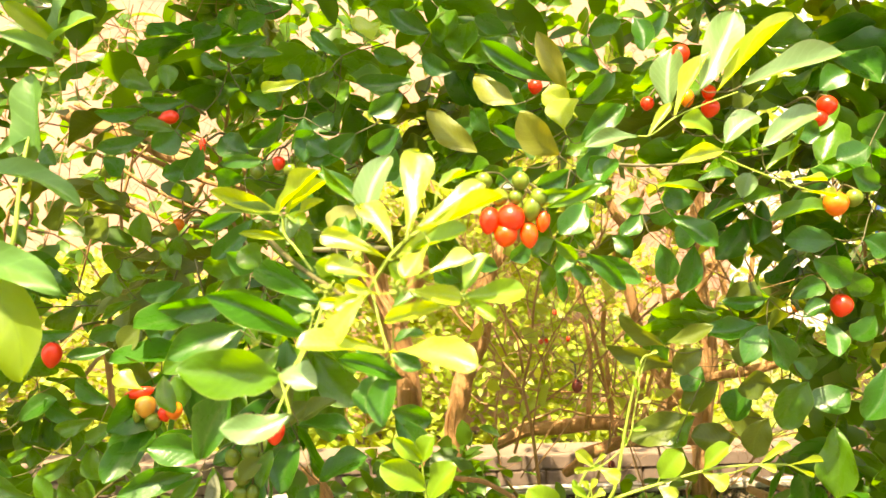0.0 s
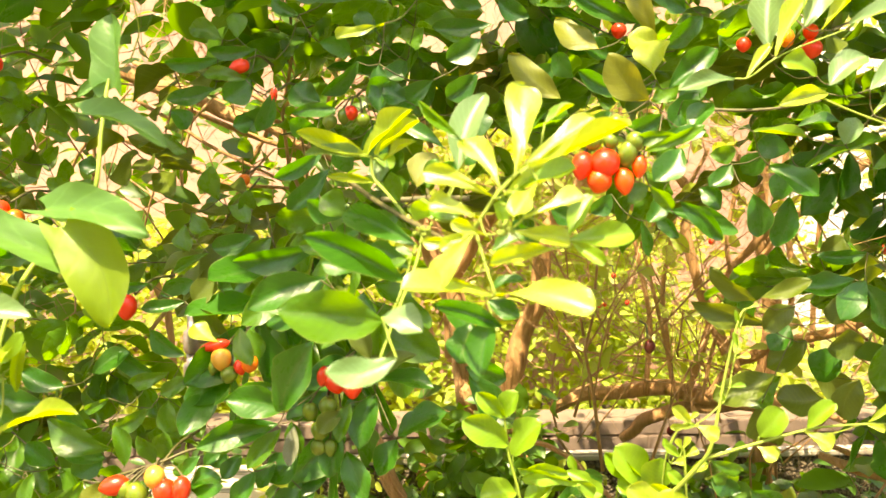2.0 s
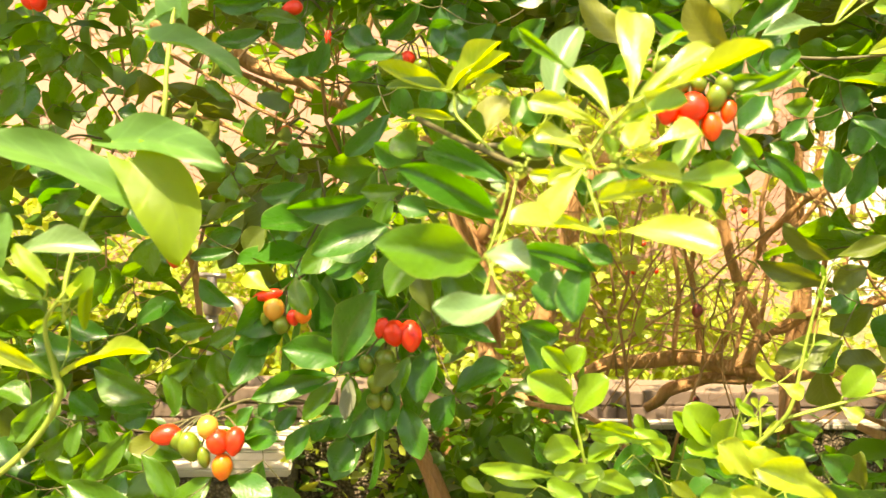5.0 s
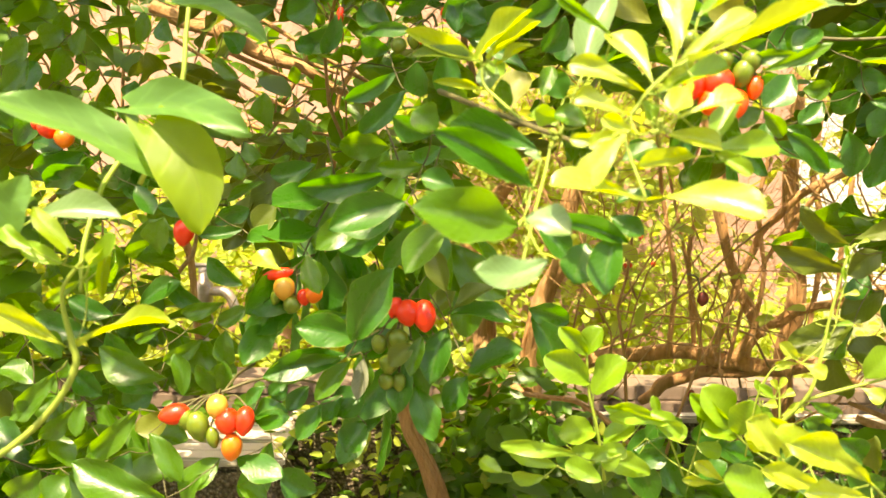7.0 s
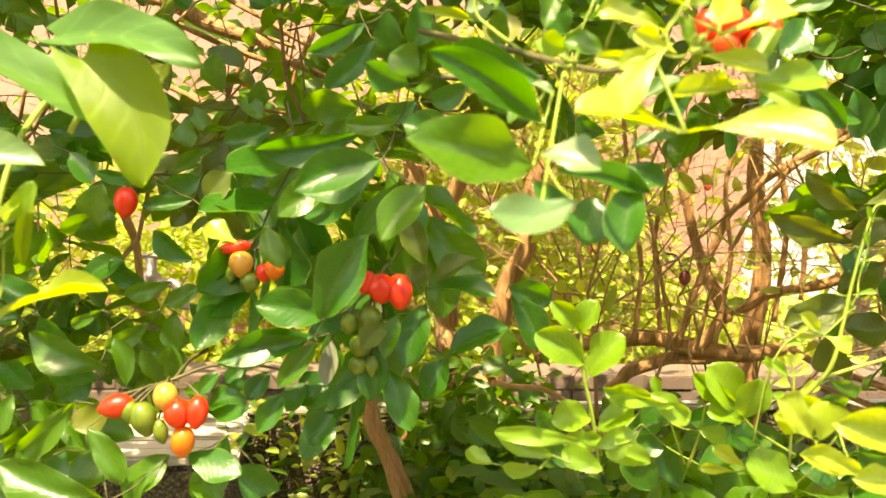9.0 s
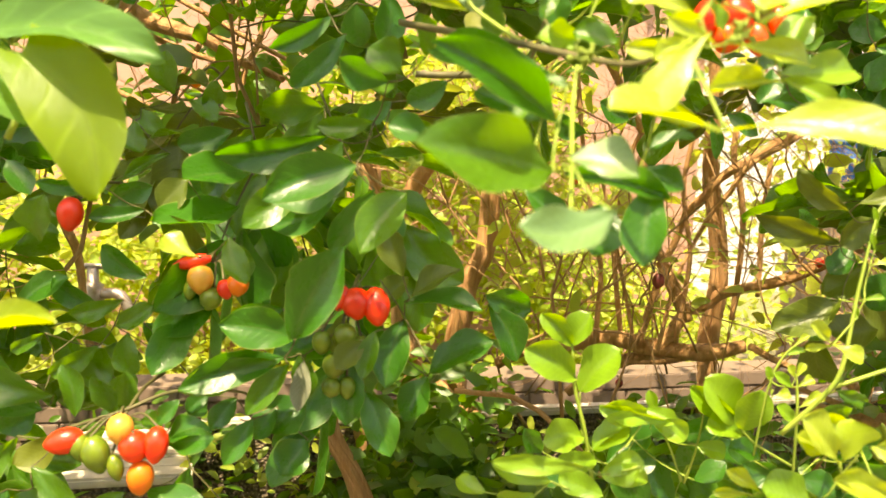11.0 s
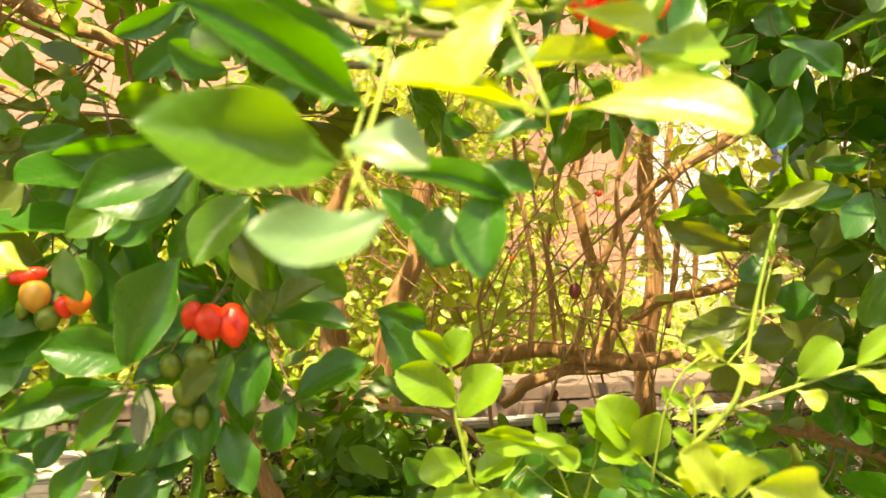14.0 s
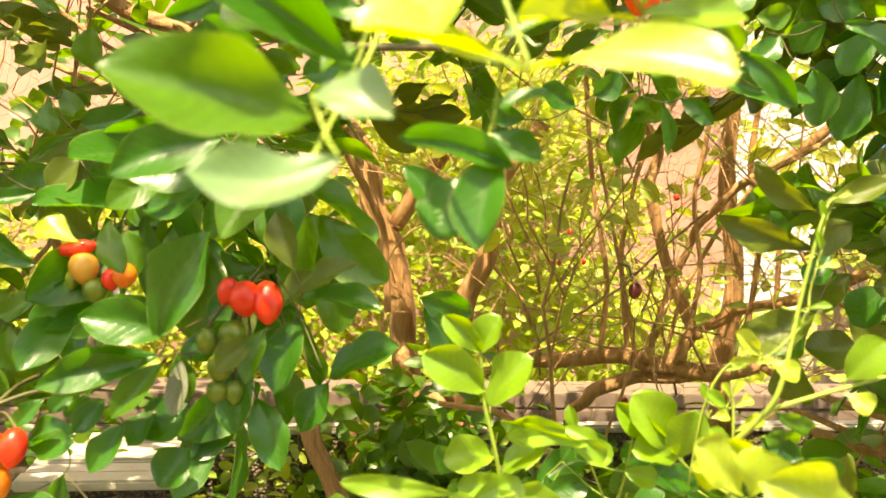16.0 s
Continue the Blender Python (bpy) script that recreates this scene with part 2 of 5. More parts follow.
def spline(points, steps):
    """A smooth line through (x, y, z, radius) rows."""
    p = [np.array(q, float) for q in points]
    p = [2 * p[0] - p[1]] + p + [2 * p[-1] - p[-2]]
    line = []
    for i in range(1, len(p) - 2):
        a, b, c, d = p[i - 1:i + 3]
        for s in range(steps):
            t = s / steps
            line.append(0.5 * (2 * b + (c - a) * t + (2 * a - 5 * b + 4 * c - d) * t * t + (3 * b - a - 3 * c + d) * t ** 3))
    line.append(p[-2])
    return line


def tube(line, sides, rough=0.0, seed=0.0, verts=None, faces=None):
    """A tube along (x, y, z, radius) rows, added to verts and faces."""
    verts = [] if verts is None else verts
    faces = [] if faces is None else faces
    start = len(verts)
    side = np.array((0.31, -0.9, 0.3))
    n = len(line)
    for i, q in enumerate(line):
        a, b = line[max(i - 1, 0)][:3], line[min(i + 1, n - 1)][:3]
        way = (b - a) / (np.linalg.norm(b - a) + 1e-9)
        side = side - way * side.dot(way)
        side = side / (np.linalg.norm(side) + 1e-9)
        other = np.cross(way, side)
        for k in range(sides):
            w = 2 * math.pi * k / sides
            r = max(q[3], 2e-4)
            if rough:
                r *= 1 + rough * noise.noise((q[0] * 9 + 3 * math.cos(w) + seed, q[1] * 9 + 3 * math.sin(w), q[2] * 14))
            verts.append(q[:3] + (side * math.cos(w) + other * math.sin(w)) * r)
    for i in range(n - 1):
        for k in range(sides):
            k2 = (k + 1) % sides
            faces.append((start + i * sides + k, start + i * sides + k2, start + (i + 1) * sides + k2, start + (i + 1) * sides + k))
    faces.append(tuple(start + k for k in reversed(range(sides))))
    faces.append(tuple(start + (n - 1) * sides + k for k in range(sides)))
    return verts, faces


# ---- leaves ----
TAPER = {"lance": (0.88, 1.55, 0.92), "oval": (0.80, 2.0, 0.78), "round": (0.62, 3.2, 0.52), "spoon": (1.20, 5.5, 0.52)}


def leaf_outline(shape, v):
    """Half width along the leaf: narrow foot, broad blunt end; hearts are widest near the foot."""
    if shape == "heart":
        return ((v + 0.05) / 1.05) ** 0.36 * max(0.0, 1 - v ** 1.7) ** 0.62 * 1.22
    a, k, e = TAPER[shape]
    top = max((q / 40) ** a * (1 - (q / 40) ** k) ** e for q in range(41))
    return v ** a * max(0.0, 1 - v ** k) ** e / top


def leaf_mesh(shape, seed, material, bow=None, crease=None, curve=0.0):
    """A leaf of unit length along y and unit width, creased on its rib, bowed along its length and curved sideways."""
    rnd = random.Random(seed)
    fold, bend, wave, twist = rnd.uniform(0.08, 0.46), rnd.uniform(-0.12, 0.36), rnd.uniform(0.03, 0.08), rnd.uniform(-0.5, 0.5)
    skew, phase, side = rnd.uniform(-0.12, 0.12), rnd.uniform(0, 6), rnd.uniform(-0.09, 0.09)
    if shape == "heart":
        wave = 0.05
    if bow is not None:
        bend, fold, skew, twist = bow, crease, curve, twist * 0.5
    dent = rnd.random() < 0.35 and shape != "heart"
    bite, where, right = rnd.uniform(0.05, 0.16), rnd.uniform(0.35, 0.75), rnd.choice((-1, 1))
    cols, rows = 9, 18
    verts, uvs, faces = [], [], []
    for j in range(rows):
        v = 1 - (1 - j / (rows - 1)) ** 1.45
        half = max(0.014, 0.5 * leaf_outline(shape, v))
        for i in range(cols):
            u = 2 * i / (cols - 1) - 1
            x = u * half * (1 + 0.04 * math.sin(11 * v + phase + 2 * u) + side * (1 if u > 0 else -1))
            if dent and u * right > 0.8:
                x -= right * bite * half * max(0.0, 1 - abs(v - where) / 0.10)
            z = fold * (0.62 * abs(x) + 0.75 * x * x) - bend * ((v - 0.15) ** 2 - 0.72 * v) + wave * math.sin(9 * v + phase + 2 * u) * u * u + twist * x * (v - 0.4)
            y = v
            if shape == "heart":
                y -= 0.15 * abs(u) ** 1.6 * (1 - v) ** 4
            verts.append((x + skew * 1.6 * math.sin(math.pi * v), y, z))
            uvs.append(((u + 1) / 2, v))
    for j in range(rows - 1):
        for i in range(cols - 1):
            a = j * cols + i
            faces.append((a, a + 1, a + cols + 1, a + cols))
    me = bpy.data.meshes.new("leaf")
    me.from_pydata(verts, [], faces)
    me.materials.append(material)
    me.polygons.foreach_set("use_smooth", [True] * len(faces))
    layer = me.uv_layers.new(name="UVMap")
    layer.data.foreach_set("uv", [c for loop in me.loops for c in uvs[loop.vertex_index]])
    me.update()
    return me


def leaf_kind(shape, material, count=6):
    return [leaf_mesh(shape, 17 * k + len(material.name), material) for k in range(count)]


DARK, MID = leaf_kind("oval", M_DARK, 8), leaf_kind("oval", M_MID, 8)
YOUNG, LIME = leaf_kind("spoon", M_YOUNG, 9), leaf_kind("round", M_LIME, 8)
PALE, YELLOW = leaf_kind("oval", M_PALE), leaf_kind("oval", M_YELLOW)
VINE, VINELIT = leaf_kind("heart", M_VINE), leaf_kind("heart", M_VINELIT)
CURL, OLIVE = leaf_kind("oval", M_CURL), leaf_kind("oval", M_OLIVE)
WITHERED = leaf_kind("oval", M_WITHERED, 2)
picker = random.Random(3)


SHAPES = {M_YOUNG.name: "spoon", M_LIME.name: "round", M_VINE.name: "heart", M_VINELIT.name: "heart"}


def put_leaf(kind, base, tip, width, roll, parent, own=()):
    """A leaf from its foot to its tip; own: the bow, crease and sideways curve of a leaf with a mesh of its own."""
    base, tip = Vector(base), Vector(tip)
    way = tip - base
    length = way.length
    way.normalize()
    face = Vector((0, -0.8, 0.6))
    face = (face - way * face.dot(way)).normalized()
    face = Matrix.Rotation(radians(roll), 3, way) @ face
    across = way.cross(face)
    mesh = picker.choice(kind)
    if own:
        mat = mesh.materials[0]
        mesh = leaf_mesh(own[3] if len(own) > 3 else SHAPES.get(mat.name, "oval"), round(base.x * 1e4) + round(tip.z * 1e4), mat, *own[:3])
    ob = new("leaf", mesh)
    turn = Matrix((across, way, face)).transposed().to_4x4()
    ob.matrix_world = Matrix.Translation(base) @ turn @ Matrix.Diagonal((width, length, (width + length) / 2, 1))
    if parent is not None:
        ob.parent = parent
    return ob


LABELS = {
    "young lime shoot": "sunlit yellow-green young leaf shoot at the hedge's edge",
    "glossy outer shoot": "large glossy dark green leaves on an outer hedge twig",
    "lime side sprout": "small yellow-lime sprout on a hedge twig",
    "pale new shoot": "pale new leaves on a thin hedge shoot",
    "leafy upper twig": "dark green leafy twig high in the hedge",
    "twig beside the berries": "green leafy twig beside the red berries",
    "climbing vine": "climbing vine with soft light green heart-shaped leaves",
    "upper climbing vine": "upper climbing vine with soft light green leaves",
    "dark leafy twig": "dark green glossy leafy twig of the hedge",
    "far leafy twig": "small-leaved green twig deep in the hedge",
    "lower leafy twig": "green leafy twig low in the hedge",
    "hanging berry twig": "dark green leaves hanging round a berry cluster",
    "lime upright sprig": "upright lime-green sprig of rounded leaves",
    "lime bushy sprig": "bushy lime sprig with small rounded leaves",
    "arching young stem": "arching young stem with small yellow-green leaves",
    "shaded twig": "shaded olive-green leafy twig of the hedge",
    "shaded overhanging twig": "shaded dark leaves hanging from an upper branch",
    "glossy side twig": "glossy green leafy twig on the hedge's side",
}


def leafy_twig(look_of, leaves):
    """A twig with its leaves: rows of kind, base, tip, width (millimetres) and roll."""
    bases = [np.array(r[1:4], float) / 1000 for r in leaves]
    hub = np.mean(bases, axis=0) + np.array((0, 0.012, -0.006))
    twig = new("leafy_twig")
    twig.location = hub
    tagged(twig, LABELS[look_of], "leafy twig", look_of)
    h = Vector(hub)
    for r in leaves:
        ob = put_leaf(r[0], Vector(r[1:4]) / 1000, Vector(r[4:7]) / 1000, r[7] / 1000, r[8], None, r[9:])
        ob.matrix_world = Matrix.Translation(-h) @ ob.matrix_world
        ob.parent = twig
    young = look_of in ("young lime shoot", "lime side sprout", "climbing vine", "upper climbing vine", "lime upright sprig", "lime bushy sprig", "arching young stem")
    joined = [np.array((0.0, 0.0, 0.0))]
    rest = [b - hub for b in bases]
    while rest:
        k, j = min(((k, j) for k in range(len(rest)) for j in range(len(joined))), key=lambda p: np.linalg.norm(rest[p[0]] - joined[p[1]]))
        a, b = joined[j], rest.pop(k)
        if 1e-4 < np.linalg.norm(a - b) < 0.034:
            mid = (a + b) / 2 + np.array((0, 0.12, -0.10)) * np.linalg.norm(a - b)
            k = 0.48
            v, f = tube(spline([(*a, 0.0007 * k), (*mid, 0.0006 * k), (*b, 0.0005 * k)], 3), 6)
            mesh_object("stalk", v, f, M_GREENSTEM if young or look_of == "glossy outer shoot" else M_TWIG, twig)
        joined.append(b)
    return twig


def berry_mesh(material, seed):
    rnd = random.Random(seed)
    bm = bmesh.new()
    bmesh.ops.create_uvsphere(bm, u_segments=24, v_segments=18, radius=0.5)
    taper, squash = rnd.uniform(0.03, 0.10), rnd.uniform(-0.04, 0.04)
    for v in bm.verts:
        z = v.co.z
        f = 1 - taper * (0.5 - z) * abs(0.5 - z) + squash * z
        v.co.x *= f
        v.co.y *= f
        if z < -0.42:
            v.co.z -= 0.05 * (abs(z) - 0.42) / 0.08
        v.co += v.co.normalized() * 0.008 * noise.noise(v.co * 3 + Vector((seed, 0, 0)))
    for f in bm.faces:
        f.smooth = True
    me = bpy.data.meshes.new("berry")
    bm.to_mesh(me)
    bm.free()
    me.materials.append(material)
    return me


RED, SCARLET, ORANGE, AMBER, GREEN = [[berry_mesh(m, k) for k in range(4)] for m in (M_RED, M_SCARLET, M_ORANGE, M_AMBER, M_GREEN)]
DRY = [berry_mesh(M_DRY, 9)]
bm = bmesh.new()
bmesh.ops.create_uvsphere(bm, u_segments=8, v_segments=6, radius=0.05)
for v in bm.verts:
    v.co.z *= 0.6
SCAR = bpy.data.meshes.new("scar")
bm.to_mesh(SCAR)
bm.free()
SCAR.materials.append(M_TIP)


def berry_cluster(look_of, berries):
    """Berries on short stalks: rows of kind, centre, width and height in millimetres."""
    rnd = random.Random(len(look_of))
    mid = np.mean([r[1:4] for r in berries], axis=0) / 1000
    top = max(r[3] + r[5] / 2 for r in berries) / 1000
    root = Vector((mid[0], mid[1] + 0.010, mid[2] + 0.45 * (top - mid[2]) + 0.002))
    cluster = new("berry_cluster")
    cluster.location = root
    tagged(cluster, look_of + (" oval berries hanging in the hedge" if len(berries) > 1 else " oval berry hanging in the hedge"), "berries")
    for r in berries:
        c = Vector(r[1:4]) / 1000
        w, h = r[4] / 1000, r[5] / 1000
        lying = h < 0.8 * w
        w, h = (h, w) if lying else (w, max(h, w * 0.95))
        tilt = Euler((rnd.uniform(-0.25, 0.25), 1.35 if lying else rnd.uniform(-0.3, 0.3), 0.2 if lying else rnd.uniform(0, 6)))
        berry = new("berry", rnd.choice(r[0]))
        m = Matrix.Translation(c - root) @ tilt.to_matrix().to_4x4() @ Matrix.Diagonal((w, w, h, 1))
        berry.matrix_world = m
        berry.parent = cluster
        scar = new("scar", SCAR)
        scar.parent = berry
        scar.location = (0, 0, -0.52)
        head = m @ Vector((0, 0, 0.48))
        bend = head * 0.5 + Vector((0, 0.003, 0.003))
        v, f = tube(spline([(0, 0, 0, 0.0004), (*bend, 0.0004), (*head, 0.0006)], 4), 6)
        mesh_object("stalk", v, f, M_TWIG, cluster)
    v, f = tube(spline([(0, 0, 0, 0.0007), (0.002, 0.02, 0.006, 0.0008), (0.002, 0.05, 0.004, 0.0009)], 4), 6)
    mesh_object("stem", v, f, M_TWIG, cluster)
    return cluster


BUD = berry_mesh(M_GREENSTEM, 3)


def bud_cluster(x, y, z, size):
    """Tiny closed flower buds on a knot of short stalks."""
    r = random.Random(x)
    ob = new("bud_cluster")
    ob.location = (x / 1000, y / 1000, z / 1000)
    tagged(ob, "knot of tiny grey-green flower buds on a shoot", "flower buds")
    for k in range(22):
        p = Vector((r.gauss(0, 0.30), r.gauss(0, 0.20), r.gauss(0, 0.25))) * size / 1000
        bud = new("bud", BUD)
        s = r.uniform(0.0008, 0.0014)
        bud.matrix_world = Matrix.Translation(p) @ Matrix.Diagonal((s, s, s * 1.2, 1))
        bud.parent = ob
        v, f = tube([np.array((0, 0.001, -0.001, 0.0002)), np.array((*(p * 0.6), 0.0002)), np.array((*p, 0.0002))], 5)
        mesh_object("stalk", v, f, M_GREENSTEM, ob)
    return ob


def stem_thing(name, rows, material, label, category, sides=8, rough=0.0, steps=6):
    base = np.array(rows[0][:3], float) / 1000
    line = [np.array(((r[0] / 1000 - base[0]), (r[1] / 1000 - base[1]), (r[2] / 1000 - base[2]), r[3] / 1000)) for r in rows]
    v, f = tube(spline(line, steps), sides, rough, rows[0][0] * 0.01)
    ob = mesh_object(name, v, f, material)
    ob.location = base
    return tagged(ob, label, category)


def green_stem(rows):
    return stem_thing("green_stem", rows, M_GREENSTEM, "slender green stem of a young shoot", "plant stem")


def brown_stem(rows):
    return stem_thing("brown_stem", rows, M_TWIG, "thin brown woody twig between the leaves", "twig", rough=0.25)


SHRUB = new("hedge_shrub")
SHRUB.location = (0.2, 1.08, 0.0)
tagged(SHRUB, "old hedge shrub with rough peeling trunks and bare inner branches", "shrub")


def limb(rows, sort="branch"):
    """A woody limb with loose strands of bark along it."""
    trunk = sort == "trunk"
    steps = 10
    if trunk:
        x, y, z, r = rows[-1]
        rows = rows + [(x + 10, y, z * 0.45, r * 1.1), (x - 8, y + 6, -20, r * 1.35)]
    jig = random.Random(rows[-1][2])
    fine = []
    for a, c in zip(rows, rows[1:]):
        fine.append(a)
        fine.append(tuple((p + q) / 2 + (jig.gauss(0, 0.32) * a[3] if k < 3 else 0.0) for k, (p, q) in enumerate(zip(a, c))))
    rows = fine + [rows[-1]]
    steps = 6
    ob = stem_thing("trunk" if trunk else "branch", rows, M_BARK, "rough brown peeling trunk" if trunk else "bare brown woody branch", "", 16 if trunk else 9, 0.5, steps)
    ob.location = ob.location - SHRUB.location
    ob.parent = SHRUB
    rnd = random.Random(rows[0][0])
    base = np.array(rows[0][:3], float)
    thick = max(r[3] for r in rows)
    for s in range(9 if trunk else (3 if thick > 6 else 0)):
        a = rnd.uniform(0, 6.28)
        strand = []
        for i, r in enumerate(rows):
            w = a + 0.45 * i
            off = r[3] * rnd.uniform(0.82, 1.0)
            strand.append(np.array(((r[0] - base[0] + off * math.cos(w)) / 1000, (r[1] - base[1] + off * math.sin(w)) / 1000,
                                    (r[2] - base[2]) / 1000, r[3] * rnd.uniform(0.10, 0.26) / 1000)))
        v, f = tube(spline(strand, steps), 6, 0.4, s)
        mesh_object("bark_strand", v, f, M_BARK, ob)
    return ob


# ---- ground, walls and garden behind ----
def box(bm, lo, hi, bevel=0.0):
    m = Matrix.Translation([(a + b) / 2 for a, b in zip(lo, hi)]) @ Matrix.Diagonal((*[b - a for a, b in zip(lo, hi)], 1))
    r = bmesh.ops.create_cube(bm, size=1.0, matrix=m)
    if bevel:
        edges = {e for v in r["verts"] for e in v.link_edges}
        bmesh.ops.bevel(bm, geom=list(edges), offset=bevel, segments=2, affect="EDGES")


def solid(name, lo, hi, material, bevel, label, category="", kind="structure", parent=None):
    bm = bmesh.new()
    box(bm, lo, hi, bevel)
    me = bpy.data.meshes.new(name)
    bm.to_mesh(me)
    bm.free()
    me.materials.append(material)
    ob = new(name, me)
    if parent is not None:
        ob.parent = parent
        return tagged(ob, label)
    return tagged(ob, label, category, kind=kind)


n = 60
gv = []
for j in range(n + 1):
    for i in range(n + 1):
        a, b = 2 * i / n - 1, 2 * j / n - 1
        x, y = 60 * a * abs(a) ** 2, 60 * b * abs(b) ** 2 + 1.5
        gv.append((x, y, 0.03 * noise.noise((x * 1.1, y * 1.1, 0))))
gf = [(j * (n + 1) + i, j * (n + 1) + i + 1, (j + 1) * (n + 1) + i + 1, (j + 1) * (n + 1) + i) for j in range(n) for i in range(n)]
tagged(mesh_object("ground", gv, gf, M_SOIL), "brown garden soil with patches of low grass", "ground", kind="structure")

wall = solid("wall_north", (-3.2, 2.7, -0.05), (0.90, 2.92, 3.4), M_PEACH, 0.01, "peach rendered house wall behind the hedge", "wall")
solid("plinth", (-3.2, 2.66, -0.05), (0.904, 2.70, 0.35), M_MORTAR, 0.004, "grey plinth", parent=wall)
solid("wall_east", (1.1, 6.0, -0.05), (9.0, 6.25, 3.6), M_WHITE, 0.01, "sunlit white wall far behind the hedge", "wall")
solid("wall_south", (-4.0, -4.2, -0.05), (4.0, -4.0, 2.4), M_CREAM, 0.01, "plain cream wall behind the path", "wall")

# low kerb wall with an exposed-aggregate face; it runs a little askew to the hedge
def askew(ob, x, y, degrees):
    ob.matrix_world = Matrix.Translation((x, y, 0)) @ Matrix.Rotation(radians(degrees), 4, "Z") @ Matrix.Translation((-x, -y, 0))
    return ob


kerb = askew(solid("kerb_wall", (-0.325, 1.17, -0.05), (2.2, 1.21, 0.682), M_GRAVEL, 0.004, "low garden wall with a rough pebbled face", "low wall"), 0.14, 1.17, 9)
solid("cap", (-0.322, 1.166, 0.683), (2.2, 1.186, 0.694), M_CAP, 0.003, "pale worn concrete edge", parent=kerb)
pier = askew(solid("kerb_pier", (-0.464, 0.950, -0.05), (-0.306, 1.104, 0.668), M_GRAVEL, 0.006, "pebbled end block of the low garden wall", "low wall"), -0.385, 1.02, 9)
for k in range(5):
    solid("cap_slab", (-0.468 + 0.002 * (k % 3), 0.947 + 0.0315 * k, 0.670), (-0.302 - 0.003 * (k % 2), 0.9765 + 0.0315 * k, 0.682 - 0.0025 * (k % 2)), M_CAP, 0.003, "pale worn cap slab", parent=pier)

# block wall farther back, every block a piece
back = askew(solid("block_wall", (-2.0, 1.544, -0.05), (2.2, 1.62, 0.628), M_MORTAR, 0.0, "low tan block wall in the garden", "low wall"), 0.19, 1.55, 8)
rnd = random.Random(8)
bm = bmesh.new()
box(bm, (-0.0465, -0.02, -0.0135), (0.0465, 0.02, 0.0135), 0.002)
BLOCK = bpy.data.meshes.new("block")
bm.to_mesh(BLOCK)
bm.free()
BLOCK.materials.append(M_CREAM)
for j in range(4):
    for i in range(43):
        b = new("block", BLOCK)
        b.parent = back
        b.location = (-1.93 + 0.096 * i + 0.048 * (j % 2), 1.56 + rnd.uniform(-0.003, 0.003), 0.6145 - 0.0295 * j)

# standpipe with a tap
tap = new("standpipe")
tap.location = (-0.575, 1.46, 0.0)
tagged(tap, "weathered metal standpipe with a garden tap", "tap")
v, f = tube([np.array((0, 0, z, 0.0115)) for z in np.linspace(0, 0.76, 8)], 14, 0.06)
mesh_object("pipe", v, f, M_PIPE, tap)
v, f = tube([np.array((0, 0, z, r)) for z, r in ((0.70, 0.016), (0.705, 0.018), (0.735, 0.018), (0.74, 0.016))], 8)
mesh_object("collar", v, f, M_PIPE, tap)
v, f = tube([np.array((0, 0, z, r)) for z, r in ((0.76, 0.014), (0.765, 0.017), (0.80, 0.017), (0.805, 0.010), (0.83, 0.009))], 12)
mesh_object("valve", v, f, M_PIPE, tap)
v, f = tube(spline([(0.010, 0, 0.785, 0.009), (0.045, -0.01, 0.787, 0.009), (0.062, -0.015, 0.765, 0.009), (0.063, -0.015, 0.745, 0.010)], 5), 10)
mesh_object("spout", v, f, M_PIPE, tap)
v, f = tube([np.array((x, 0, 0.832, 0.005)) for x in (-0.026, -0.01, 0.01, 0.026)], 8)
mesh_object("handle", v, f, M_PIPE, tap)

# blue drum in the yard
drum = new("water_drum")
drum.location = (1.89, 3.5, 0.93)
tagged(drum, "small blue plastic water drum on a block stand", "drum")
solid("stand", (-0.2, -0.2, -0.95), (0.2, 0.2, 0.0), M_CREAM, 0.01, "cream block stand", parent=drum)
v, f = tube([np.array((0, 0, z, r)) for z, r in ((0.0, 0.11), (0.01, 0.12), (0.07, 0.12), (0.08, 0.128), (0.09, 0.12), (0.16, 0.12), (0.17, 0.128), (0.18, 0.12), (0.24, 0.12), (0.26, 0.10))], 28)
mesh_object("barrel", v, f, M_BLUE, drum)


def foliage(name, count, seed, place, size, material, label, category):
    """Many small folded leaves in one mesh."""
    rg = np.random.default_rng(seed)
    pts = place(rg, count)
    m = len(pts)
    way = rg.normal(size=(m, 3)) * (1, 1, 0.6) + (0, 0, -0.15)
    way /= np.linalg.norm(way, axis=1)[:, None]
    up = rg.normal(size=(m, 3)) * 0.55 + (0, -0.25, 0.9)
    across = np.cross(way, up)
    across /= np.linalg.norm(across, axis=1)[:, None]
    face = np.cross(across, way)
    length = rg.uniform(*size, m)[:, None]
    half = length * rg.uniform(0.22, 0.32, m)[:, None]
    drop = face * length
    cols = []
    for t, w, z in ((0.0, 0.06, 0.0), (0.22, 0.72, 0.02), (0.55, 1.0, 0.0), (0.82, 0.72, -0.05), (1.0, 0.04, -0.10)):
        mid = pts + way * length * t + drop * z
        cols += [mid - across * half * w + face * half * w * 0.3, mid, mid + across * half * w + face * half * w * 0.3]
    verts = np.stack(cols, axis=1).reshape(-1, 3)
    quads = []
    for j in range(4):
        for i in range(2):
            a = 3 * j + i
            quads.append((a, a + 1, a + 4, a + 3))
    faces = (np.arange(m)[:, None, None] * 15 + np.array(quads)[None]).reshape(-1, 4)
    me = bpy.data.meshes.new(name)
    me.from_pydata(verts.tolist(), [], faces.tolist())
    me.materials.append(material)
    me.polygons.foreach_set("use_smooth", [True] * len(faces))
    me.update()
    return tagged(new(name, me), label, category, kind="stuff")


